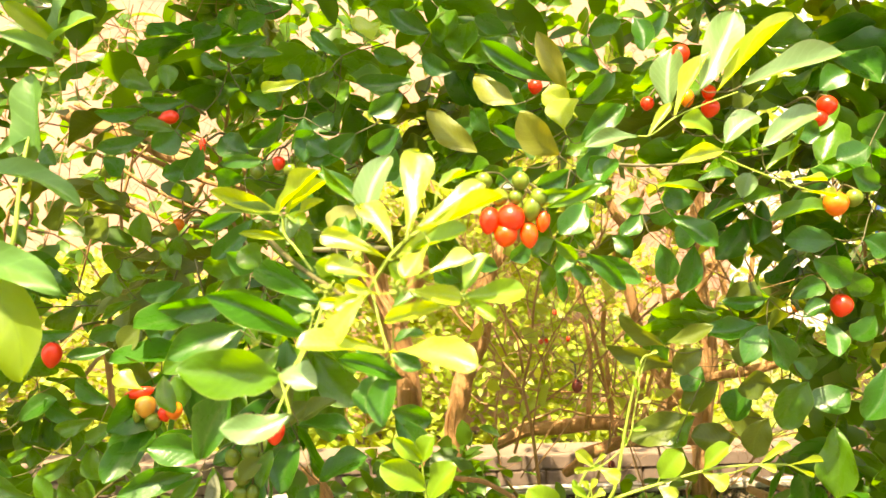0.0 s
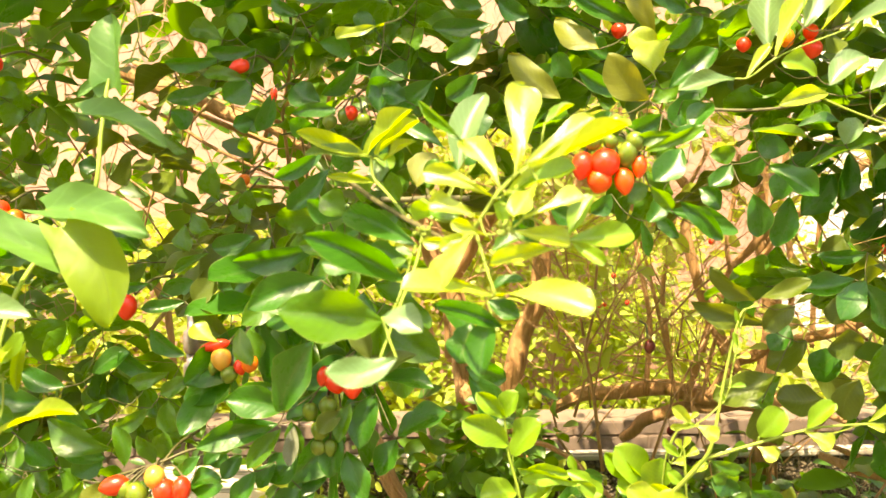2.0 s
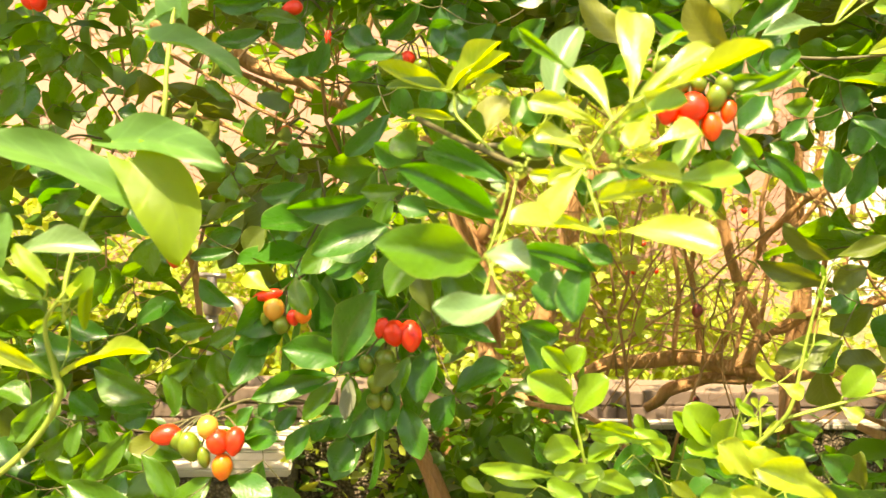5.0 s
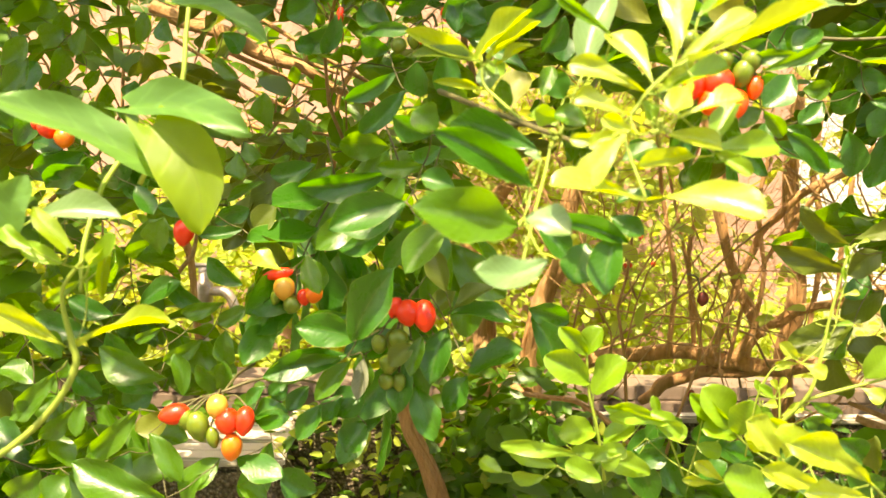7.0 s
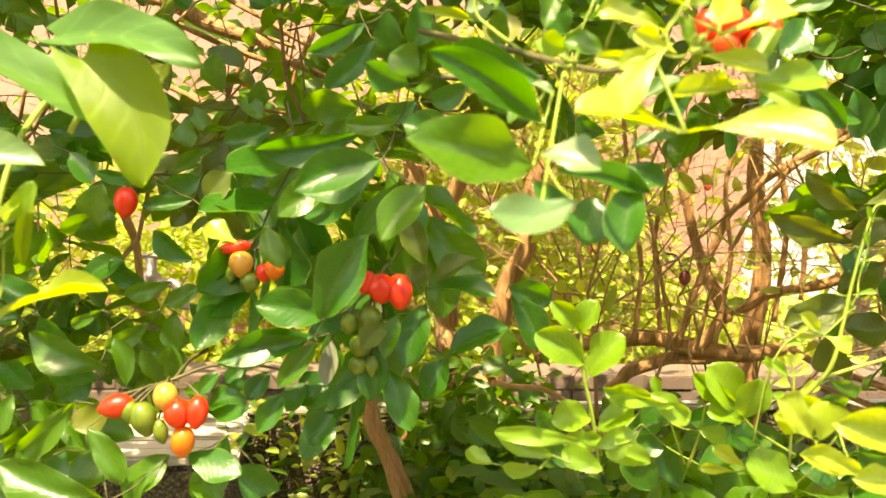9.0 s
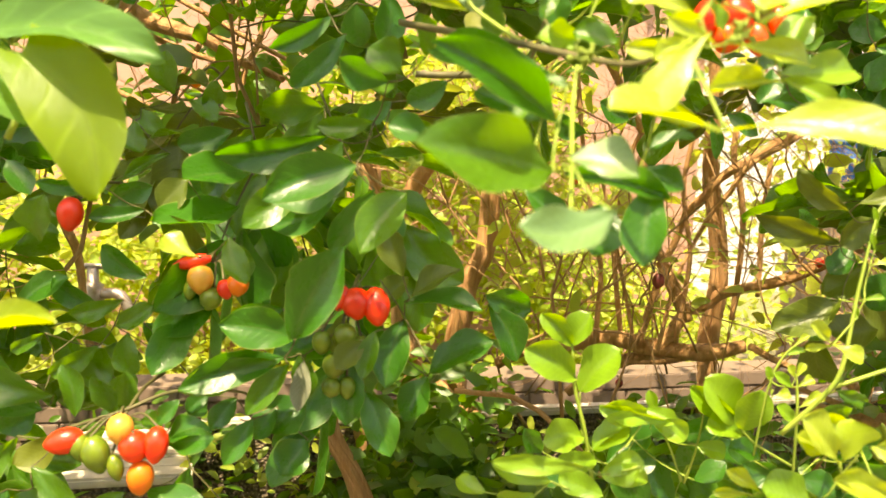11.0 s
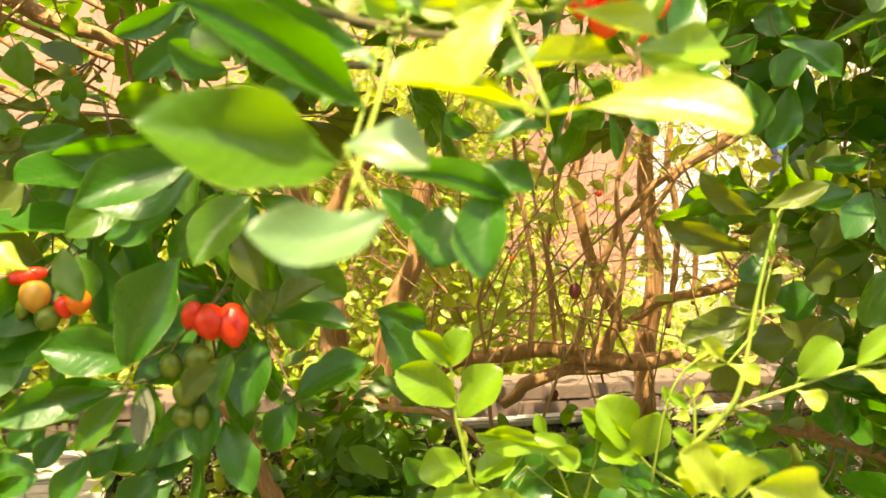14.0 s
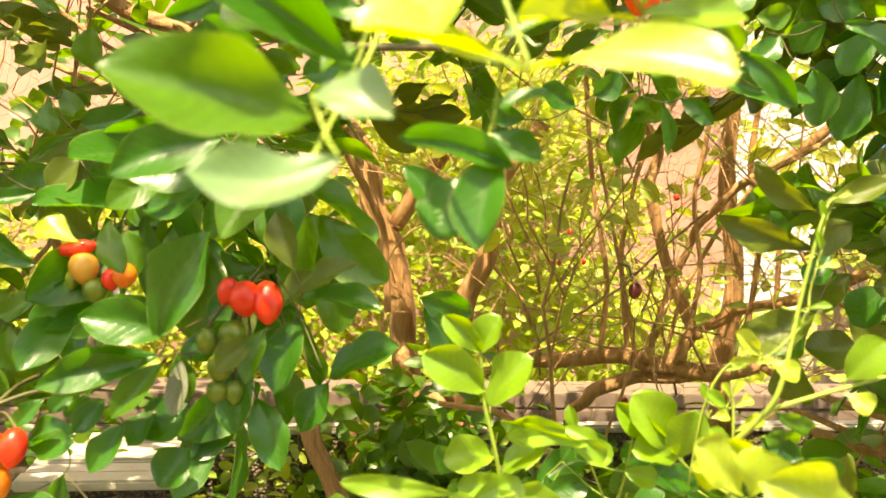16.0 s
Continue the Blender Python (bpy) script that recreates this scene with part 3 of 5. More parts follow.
def clumps(lo, hi, count_clump, spread, keep=None):
    """Points gathered in clumps inside a box."""
    def place(rg, count):
        c = rg.uniform(lo, hi, (count_clump, 3))
        if keep is not None:
            c = c[[keep(*q) for q in c]]
        p = c[rg.integers(0, len(c), count)] + rg.normal(size=(count, 3)) * spread
        if keep is not None:
            p = p[[keep(*q) for q in p]]
        return p
    return place


def outside_gap(x, y, z):
    """True where the hedge is closed: away from the opening through which the trunks show."""
    d = y - 0.03
    u, v = (x + 0.02) / d, (z - 1.07) / d
    return not (-0.10 < u < 0.50 and -0.40 < v < 0.07) and not (-0.52 < u < -0.02 and v < -0.12)


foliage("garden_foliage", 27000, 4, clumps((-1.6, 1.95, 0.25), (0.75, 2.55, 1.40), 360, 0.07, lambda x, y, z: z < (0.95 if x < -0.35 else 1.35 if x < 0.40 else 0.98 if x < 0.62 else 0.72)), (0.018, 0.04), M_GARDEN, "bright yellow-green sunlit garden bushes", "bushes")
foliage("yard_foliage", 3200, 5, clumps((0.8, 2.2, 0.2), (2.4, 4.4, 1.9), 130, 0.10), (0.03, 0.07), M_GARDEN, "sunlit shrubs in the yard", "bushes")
foliage("wall_foot_foliage", 1500, 6, clumps((-0.5, 1.05, 0.50), (0.6, 1.14, 0.66), 60, 0.03), (0.015, 0.035), M_FAR, "small green weeds at the low wall's foot", "weeds")
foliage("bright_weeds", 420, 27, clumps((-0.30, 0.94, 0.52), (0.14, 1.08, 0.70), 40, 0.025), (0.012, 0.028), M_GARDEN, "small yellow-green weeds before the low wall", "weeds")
foliage("kerb_weeds", 800, 16, clumps((-0.13, 0.94, 0.50), (0.14, 1.10, 0.70), 60, 0.03), (0.015, 0.035), M_FAR, "dense green weeds before the low wall", "weeds")
foliage("shade_weeds", 520, 36, clumps((-0.09, 0.90, 0.60), (0.07, 1.06, 0.80), 34, 0.022), (0.022, 0.040), M_FAR, "dark green weeds in the hedge's shade before the low wall", "weeds")
foliage("verge_weeds", 1500, 26, clumps((0.14, 0.92, 0.48), (0.75, 1.12, 0.69), 70, 0.03), (0.02, 0.04), M_FAR, "low green weeds along the garden wall", "weeds")
foliage("inner_foliage", 2300, 7, clumps((-0.7, 0.70, 0.75), (0.8, 1.3, 1.5), 260, 0.045, lambda x, y, z: outside_gap(x, y, z) and not (-0.62 < x < -0.30 and 0.74 < y < 1.06)), (0.02, 0.04), M_FAR, "small leaves deep inside the hedge", "foliage")
foliage("back_foliage", 650, 17, clumps((-0.90, 0.88, 0.98), (-0.14, 1.10, 1.42), 130, 0.035, lambda x, y, z: not (-0.62 < x < -0.34 and y < 1.02)), (0.03, 0.045), M_FAR, "green leaves at the back of the hedge", "foliage")


def hedge_body(x, y, z):
    """The closed part of the hedge, thinner where the brown upper branches show."""
    u, v = (x + 0.03) / (y - 0.06), (z - 1.06) / (y - 0.06)
    return outside_gap(x, y - 0.03, z) and not (-0.47 < u < -0.18 and 0.02 < v < 0.20)


foliage("hedge_foliage", 1500, 18, clumps((-0.56, 0.58, 0.72), (0.60, 0.80, 1.42), 190, 0.03, hedge_body), (0.028, 0.045), M_FAR, "close green leaves inside the hedge", "foliage")
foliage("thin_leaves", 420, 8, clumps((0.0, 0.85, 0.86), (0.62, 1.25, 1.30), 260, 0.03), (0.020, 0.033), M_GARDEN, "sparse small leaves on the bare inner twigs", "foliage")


def over_path(x, y, z):
    """The crown's front edge, set back where the sun comes down on the young shoots."""
    return not (-0.75 < x < 0.55 and y > (0.58 if x < -0.30 else 0.68)) and y > (0.14 if x < -0.09 else 0.30 if x < 0.02 else 0.41 if x < 0.26 else 0.20)


# unseen crown, added to shade the hedge, with openings cut for the sun
foliage("crown_foliage", 6600, 9, clumps((-1.3, 0.12, 1.36), (1.3, 0.80, 1.70), 300, 0.05, over_path), (0.03, 0.05), M_FAR, "dense green hedge crown above the view, added for shade", "foliage")
# sparse leaves out of view, added to dapple the berry cluster with shade
foliage("upper_foliage", 62, 19, clumps((-0.22, 0.17, 1.42), (-0.07, 0.30, 1.52), 40, 0.025), (0.03, 0.05), M_FAR, "unseen leaves added high over the berries to shade them", "foliage")
# another added layer above the view; it keeps sun off the right-hand twigs
foliage("east_crown_foliage", 130, 29, clumps((0.09, 0.43, 1.38), (0.36, 0.55, 1.48), 46, 0.022), (0.03, 0.05), M_FAR, "unseen leaves added high over the right-hand twigs to shade them", "foliage")
foliage("back_crown_foliage", 900, 10, clumps((-1.3, 0.80, 1.36), (1.3, 1.35, 1.75), 110, 0.05, over_path), (0.03, 0.05), M_FAR, "thinner green crown at the hedge's back", "foliage")


for name, lo, hi, count in (("low_foliage", (-1.3, 0.46, 0.12), (1.3, 0.95, 0.60), 4500), ("west_foliage", (-1.5, 0.40, 0.50), (-0.72, 1.05, 1.40), 3600), ("east_foliage", (0.78, 0.42, 0.50), (1.5, 1.05, 1.40), 3600)):
    foliage(name, count, count + len(name), clumps(lo, hi, 200, 0.05), (0.03, 0.05), M_FAR, "dark green body of the hedge beyond the opening", "foliage")


def bare_branch(seed, foot, thick, reach):
    """A bare branch of the shrub: it forks at kinked nodes into ever thinner twigs, all one mesh."""
    r = random.Random(seed)
    v, f = [], []

    def grow(p, w, rad, level):
        line = [np.array((*p, rad))]
        steps = r.randint(5, 8) - level
        for s in range(steps):
            w = w + np.array((r.gauss(0, 0.20), r.gauss(0, 0.16), r.gauss(0.03, 0.16)))
            if s % 2:
                w = w + np.array((r.gauss(0, 0.30), r.gauss(0, 0.2), r.gauss(0, 0.25)))
            w /= np.linalg.norm(w)
            p = p + w * reach * r.uniform(0.6, 1.2) * 0.8 ** level
            rad = rad * (0.90 if level < 2 else 0.82)
            line.append(np.array((*p, rad)))
            if level < 3 and s > 0 and r.random() < (0.75 if level < 2 else 0.5):
                out = w * 0.75 + np.array((r.gauss(0, 0.75), r.gauss(0, 0.4), r.gauss(0.05, 0.6)))
                grow(p, out / np.linalg.norm(out), rad * r.uniform(0.5, 0.75), level + 1)
        tube(line, 7 if level < 1 else 5 if level < 2 else 4, 0.3, seed, v, f)

    way = np.array((r.gauss(0, 0.45), r.gauss(0, 0.2), 1.0))
    grow(np.zeros(3), way / np.linalg.norm(way), thick, 0)
    ob = mesh_object("branch", v, f, M_BARETWIG if thick < 0.0025 else M_BARK, SHRUB)
    ob.location = Vector(foot) - SHRUB.location
    return tagged(ob, "thin bare forked brown branch")


rnd = random.Random(21)
for lo, hi, count, reach in (((0.02, 0.90, 0.66), (0.60, 1.16, 0.86), 30, 0.055), ((0.05, 0.90, 0.86), (0.60, 1.16, 1.05), 18, 0.045),
                             ((-0.70, 0.72, 0.84), (-0.08, 1.10, 1.12), 24, 0.045), ((0.34, 0.60, 0.62), (0.80, 0.95, 1.05), 18, 0.045)):
    for k in range(count):
        foot = [rnd.uniform(a, c) for a, c in zip(lo, hi)]
        bare_branch(rnd.randint(0, 9999), foot, rnd.choice((0.0010, 0.0013, 0.0017, 0.0023)), reach)


# ---- hedge leaves farther in, as repeated sprigs ----
def sprig(kind, seed):
    r = random.Random(seed)
    ob = new("leaf_sprig")
    v, f = tube(spline([(0, 0, 0, 0.0007), (0.004, 0.04, -0.004, 0.0005), (0, 0.09, -0.014, 0.0004)], 5), 6)
    mesh_object("stalk", v, f, M_TWIG, ob)
    for k in range(9):
        s = 0.015 + 0.009 * k
        side = -1 if k % 2 else 1
        base = Vector((0.003 * side, s, -0.012 * (s / 0.09) ** 2))
        spread = r.uniform(0.6, 1.15) * (1 - 0.6 * k / 8)
        way = Vector((side * spread, 0.55 + 0.1 * k, r.uniform(-0.45, 0.15))).normalized()
        length = r.uniform(0.030, 0.048)
        put_leaf(kind, base, base + way * length, length * r.uniform(0.44, 0.56), r.uniform(-40, 40), ob)
    return tagged(ob, "leafy sprig of green hedge leaves", "leaf sprig", "hedge sprigs")


rnd = random.Random(77)
kinds = [sprig(DARK, 1), sprig(MID, 2), sprig(OLIVE, 3), sprig(MID, 4), sprig(MID, 5)]
placed = 0
while placed < 175:
    x, y, z = rnd.uniform(-0.54, 0.58), rnd.uniform(0.53, 0.78), rnd.uniform(0.72, 1.42)
    if not outside_gap(x, y - 0.05, z):
        continue
    u, v = (x + 0.03) / (y - 0.06), (z - 1.06) / (y - 0.06)
    if u < -0.12 and -0.02 < v < 0.25 and y > 0.48 and rnd.random() < 0.50:
        continue
    if -0.47 < u < -0.20 and 0.04 < v < 0.18 and rnd.random() < 0.7:
        continue
    if z > 1.17 and x < 0.30 and rnd.random() < 0.5:
        continue
    m = pose(x, y, z, rnd.uniform(-40, 30), rnd.uniform(-40, 40), rnd.uniform(100, 260))
    k = placed % 5
    if placed < 5:
        kinds[k].matrix_basis = m
    else:
        copy_thing(kinds[k], m)
    placed += 1

for lo, hi, count in (((-0.42, 0.44, 0.80), (-0.33, 0.60, 1.00), 10), ((0.20, 0.50, 0.78), (0.45, 0.66, 0.94), 3), ((0.17, 0.58, 1.13), (0.30, 0.68, 1.19), 5), ((-0.15, 0.58, 1.17), (0.0, 0.72, 1.27), 12), ((0.27, 0.62, 1.09), (0.42, 0.75, 1.24), 5), ((0.29, 0.50, 1.04), (0.46, 0.62, 1.20), 7), ((0.22, 0.48, 1.12), (0.40, 0.60, 1.26), 8)):
    for k in range(count):
        x, y, z = [rnd.uniform(a, b) for a, b in zip(lo, hi)]
        copy_thing(kinds[k % 5], pose(x, y, z, rnd.uniform(-60, 10), rnd.uniform(-40, 40), rnd.uniform(100, 260)))

# leaves hanging close behind the lower berries
for k in range(8):
    x, y, z = rnd.uniform(-0.165, -0.108), rnd.uniform(0.445, 0.52), rnd.uniform(1.045, 1.10)
    copy_thing(kinds[(0, 1, 3, 0, 2)[k % 5]], pose(x, y, z, rnd.uniform(-105, -55), rnd.uniform(-35, 35), rnd.uniform(130, 230)))
for k in range(1):
    x, y, z = rnd.uniform(-0.095, -0.06), rnd.uniform(0.45, 0.50), rnd.uniform(0.99, 1.01)
    copy_thing(kinds[(0, 1, 3)[k % 3]], pose(x, y, z, rnd.uniform(-105, -65), rnd.uniform(-35, 35), rnd.uniform(130, 230)))

# ---- hedge twigs, berries and stems near the path ----
leafy_twig('young lime shoot', [
    (YOUNG, -1, 228, 1101, 2, 250, 1128, 10.8, -4, 0.06, 0.15, 0.04),
    (YOUNG, 0, 234, 1102, 23, 246, 1118, 6.9, -6, -0.02, 0.2, -0.04),
    (YOUNG, 3, 230, 1103, 28, 205, 1114, 3.0, -35, -0.15, 0.4, -0.05),
    (YOUNG, 4, 238, 1103, 22, 252, 1114, 3.4, 5, 0.05, 0.3, 0),
    (YOUNG, -5, 232, 1096, -16, 244, 1111, 8.1, -10, 0.14, 0.3, 0.12),
    (YOUNG, -7, 232, 1094, -28, 233, 1101, 6.7, -22, 0.28, 0.3, 0.1),
    (YOUNG, -11, 231, 1088, -26, 231, 1092, 6.3, -6, 0.2, 0.25, 0.06),
    (YOUNG, -9, 228, 1083, -19, 226, 1087, 4.3, -35, 0.2, 0.4, 0),
    (YOUNG, -5, 230, 1094, 8, 246, 1103, 4.9, 4, 0.05, 0.3, 0),
    (LIME, -3, 236, 1095, 18, 246, 1103, 5.9, -15, 0.12, 0.4, 0.1),
    (YOUNG, 6, 236, 1099, -1, 224, 1089, 7.2, 8, 0.15, 0.25, 0),
])
leafy_twig('young lime shoot', [
    (YOUNG, 2, 234, 1088, 20, 237, 1094, 7.4, -28, 0.1, 0.4, 0.04),
    (LIME, -2, 240, 1085, -7, 238, 1092, 6.2, 20, 0.1, 0.3, 0),
    (YOUNG, -3, 236, 1084, 16, 240, 1081, 7.2, 15, 0.25, 0.45, 0),
    (YOUNG, 16, 250, 1078, -8, 232, 1074, 5.6, -15, -0.1, 0.5, 0.08),
    (LIME, 17, 255, 1080, 38, 262, 1082, 8.8, 10, 0.2, 0.4, 0.06),
    (LIME, 17, 255, 1081, 25, 262, 1094, 7.8, -25, 0.1, 0.5, 0),
    (LIME, 18, 255, 1079, 28, 250, 1073, 4.5, 20, 0.15, 0.4, 0),
    (LIME, 8, 245, 1116, 17, 250, 1122, 3.7, -30, 0.1, 0.6, 0),
    (YOUNG, -12, 222, 1084, -23, 221, 1070, 8.2, 0, 0.1, 0.2, 0.06),
    (YOUNG, -13, 230, 1084, -22, 224, 1079, 5.0, -20, 0.2, 0.5, 0),
    (YOUNG, -14, 226, 1082, -27, 226, 1081, 3.7, -40, 0.2, 0.4, 0),
])
leafy_twig('young lime shoot', [
    (YOUNG, -7, 226, 1066, -32, 215, 1069, 10.0, 24, 0.22, 0.35, -0.03),
    (YOUNG, -7, 228, 1066, -21, 226, 1071, 4.0, -50, -0.1, 0.5, 0),
    (YOUNG, -6, 226, 1066, 21, 212, 1065, 9.9, 0, 0.38, 0.2, -0.1),
    (MID, -8, 262, 1075, 3, 264, 1080, 6.1, -20, 0.15, 0.4, 0),
    (DARK, -8, 270, 1062, 3, 268, 1065, 6.3, -25, 0.15, 0.4, 0),
    (DARK, -9, 272, 1057, 2, 270, 1052, 7.0, 15, 0.2, 0.4, 0),
    (DARK, -28, 272, 1055, -4, 262, 1050, 6.9, 20, 0.1, 0.75, -0.08),
    (DARK, -7, 264, 1053, -11, 258, 1034, 11.1, 15, 0.15, 0.4, 0.06),
    (DARK, -15, 282, 1047, -19, 276, 1034, 13.7, 0, 0.15, 0.3, 0),
    (DARK, -29, 330, 1048, -16, 330, 1035, 11.3, 0, 0.1, 0.4, 0),
])
leafy_twig('glossy outer shoot', [
    (MID, -39, 230, 1057, -67, 214, 1062, 15.2, -26, 0.1, 0.45, 0.0),
    (DARK, -35, 248, 1067, -64, 233, 1082, 10.2, -32, 0.12, 0.5, 0.08),
    (DARK, -33, 262, 1077, -62, 290, 1086, 9.8, -30, 0.2, 0.45, 0.06),
    (DARK, -35, 270, 1068, -51, 280, 1075, 6.8, -25, 0.2, 0.4, 0),
    (PALE, -33, 250, 1075, -38, 250, 1077, 3.1, 0, 0.1, 0.3, 0),
    (PALE, -38, 220, 1060, -26, 215, 1057, 8.9, 4, 0.25, 0.25, -0.08),
    (CURL, -32, 207, 1051, -50, 199, 1049, 8.6, -4, -0.36, 0.25, -0.14),
    (DARK, -61, 300, 1063, -73, 300, 1066, 9.0, -10, 0.2, 0.4, 0),
    (MID, -36, 262, 1072, -43, 262, 1067, 5.4, 20, 0.2, 0.4, 0),
])
leafy_twig('glossy outer shoot', [
    (PALE, -20, 276, 1102, -11, 288, 1129, 12.0, -4, 0.1, 0.45, -0.1),
    (MID, -16, 240, 1110, -32, 258, 1124, 3.4, -40, -0.1, 0.5, 0),
    (LIME, -28, 270, 1085, -36, 276, 1089, 7.8, 10, 0.2, 0.4, 0),
    (MID, -19, 262, 1086, -29, 266, 1089, 7.2, -10, 0.2, 0.4, 0),
    (MID, -70, 330, 1083, -80, 330, 1090, 12.6, -10, 0.2, 0.4, 0),
    (DARK, -15, 300, 1104, -21, 300, 1109, 10.3, 10, 0.1, 0.4, 0),
    (DARK, -23, 310, 1096, -29, 310, 1104, 10.2, -20, 0.15, 0.4, 0),
])
leafy_twig('lime side sprout', [
    (YOUNG, -54, 293, 1107, -79, 286, 1115, 6.7, -20, -0.15, 0.6, -0.08, "oval"),
    (PALE, -53, 294, 1106, -76, 286, 1107, 6.0, -5, 0.2, 0.5, 0.06),
    (YOUNG, -55, 293, 1107, -37, 286, 1123, 7.9, -10, -0.12, 0.6, -0.1, "oval"),
    (YOUNG, -51, 292, 1107, -34, 284, 1119, 6.3, -15, -0.1, 0.6, -0.06, "oval"),
    (YOUNG, -48, 292, 1105, -36, 288, 1112, 4.4, -20, 0.1, 0.6, 0, "oval"),
    (YOUNG, -52, 294, 1097, -69, 290, 1099, 3.6, -30, 0.15, 0.5, 0.08, "oval"),
    (PALE, -49, 300, 1106, -51, 296, 1097, 8.6, 10, 0.2, 0.4, 0),
    (LIME, -52, 298, 1106, -45, 300, 1104, 6.1, 20, 0.2, 0.4, 0),
])
leafy_twig('pale new shoot', [
    (PALE, 162, 386, 1140, 194, 400, 1160, 12.9, -5, 0.1, 0.35, -0.04),
    (YOUNG, 144, 386, 1138, 120, 380, 1132, 8.4, -24, 0.2, 0.6, 0.1, "oval"),
    (LIME, 165, 388, 1129, 183, 392, 1142, 7.5, -25, 0.1, 0.5, 0),
    (LIME, 176, 390, 1129, 186, 395, 1151, 4.0, -30, 0.1, 0.5, 0),
    (YOUNG, 168, 386, 1127, 177, 386, 1126, 3.4, -20, 0.1, 0.5, 0),
    (YOUNG, 176, 386, 1124, 194, 386, 1124, 4.0, -25, 0.1, 0.6, 0),
    (YOUNG, 182, 386, 1119, 199, 386, 1116, 4.0, -20, 0.1, 0.6, 0),
    (LIME, 112, 390, 1121, 135, 386, 1118, 4.5, -20, 0.1, 0.5, 0),
    (DARK, 123, 400, 1105, 144, 392, 1091, 12.5, 10, 0.2, 0.4, 0),
    (MID, 140, 400, 1104, 179, 402, 1118, 8.8, -15, 0.15, 0.5, -0.04),
    (MID, 171, 400, 1104, 203, 402, 1111, 10.4, -15, 0.15, 0.5, 0),
    (CURL, 156, 395, 1115, 160, 395, 1128, 10.8, -10, 0.2, 0.4, 0),
    (DARK, 135, 398, 1124, 154, 398, 1126, 8.2, -20, 0.15, 0.5, 0),
    (DARK, 89, 400, 1140, 76, 400, 1123, 13.7, 0, 0.2, 0.4, 0),
])
leafy_twig('pale new shoot', [
    (PALE, 131, 385, 1168, 155, 412, 1211, 18.5, -4, 0.05, 0.25, 0.04),
    (YOUNG, 140, 388, 1167, 179, 396, 1206, 7.0, -30, 0.05, 0.6, 0, "oval"),
    (PALE, 152, 388, 1170, 209, 405, 1189, 13.6, -8, 0.1, 0.4, 0.03),
    (PALE, 119, 395, 1159, 122, 405, 1191, 15.9, -25, 0.1, 0.6, -0.05),
    (YOUNG, 120, 388, 1155, 137, 392, 1187, 9.6, -32, 0.1, 0.5, -0.04, "oval"),
    (YOUNG, 107, 388, 1145, 121, 396, 1163, 5.4, -10, 0.1, 0.4, 0, "oval"),
    (PALE, 102, 388, 1145, 75, 382, 1139, 9.0, -6, 0.2, 0.4, 0.08),
    (LIME, 138, 386, 1146, 121, 382, 1152, 11.0, -10, 0.3, 0.5, 0.08),
    (PALE, 144, 386, 1142, 162, 392, 1156, 14.4, -14, 0.2, 0.4, -0.06),
])
leafy_twig('leafy upper twig', [
    (DARK, -172, 470, 1165, -203, 466, 1163, 10, -67),
    (MID, -169, 470, 1176, -190, 473, 1183, 12, -26),
    (DARK, -146, 460, 1169, -176, 466, 1169, 9, -52),
    (MID, -160, 470, 1177, -164, 474, 1192, 12, 3),
    (MID, -149, 450, 1151, -175, 454, 1154, 9, -23),
    (DARK, -174, 470, 1148, -201, 465, 1141, 11, -29),
    (DARK, -135, 460, 1137, -158, 459, 1126, 12, -42),
    (DARK, -121, 460, 1188, -137, 462, 1197, 8, -44),
    (DARK, -98, 460, 1206, -129, 463, 1202, 13, -62),
    (DARK, -105, 440, 1170, -89, 447, 1165, 11, 51),
    (DARK, -87, 450, 1195, -113, 449, 1195, 7, -32),
])
leafy_twig('leafy upper twig', [
    (DARK, -121, 480, 1212, -104, 479, 1223, 12, 61),
    (DARK, -80, 480, 1182, -94, 483, 1192, 11, -17),
    (DARK, -61, 470, 1164, -73, 463, 1153, 12, -22),
    (DARK, -52, 440, 1192, -69, 438, 1205, 8, -16),
    (YOUNG, -68, 430, 1178, -94, 430, 1171, 8, -12),
    (DARK, -82, 430, 1158, -102, 430, 1141, 11, -70),
    (DARK, -71, 430, 1157, -70, 426, 1132, 12, 9),
    (DARK, -42, 425, 1148, -69, 428, 1132, 14, -23),
    (DARK, -11, 440, 1179, -44, 442, 1178, 10, -29),
    (YOUNG, -31, 450, 1213, -45, 443, 1207, 20, -8),
    (DARK, -17, 430, 1170, -35, 426, 1159, 13, -32),
])
leafy_twig('leafy upper twig', [
    (DARK, -33, 400, 1112, -60, 408, 1127, 8, -3),
    (DARK, -18, 425, 1151, -35, 431, 1140, 13, -33),
    (YELLOW, 24, 415, 1138, -3, 414, 1160, 15, -21),
    (DARK, 23, 450, 1159, 10, 454, 1153, 12, -35),
    (YELLOW, 45, 440, 1166, 22, 448, 1183, 16, -12),
    (DARK, 32, 450, 1172, 52, 453, 1163, 12, 17),
    (DARK, 60, 440, 1146, 41, 437, 1149, 11, -36),
    (DARK, 65, 440, 1179, 25, 441, 1201, 12, -43),
    (DARK, 9, 470, 1188, -9, 468, 1197, 12, -35),
    (YOUNG, 78, 430, 1158, 58, 427, 1170, 15, -16),
    (YELLOW, 72, 430, 1169, 55, 429, 1204, 12, -40),
])
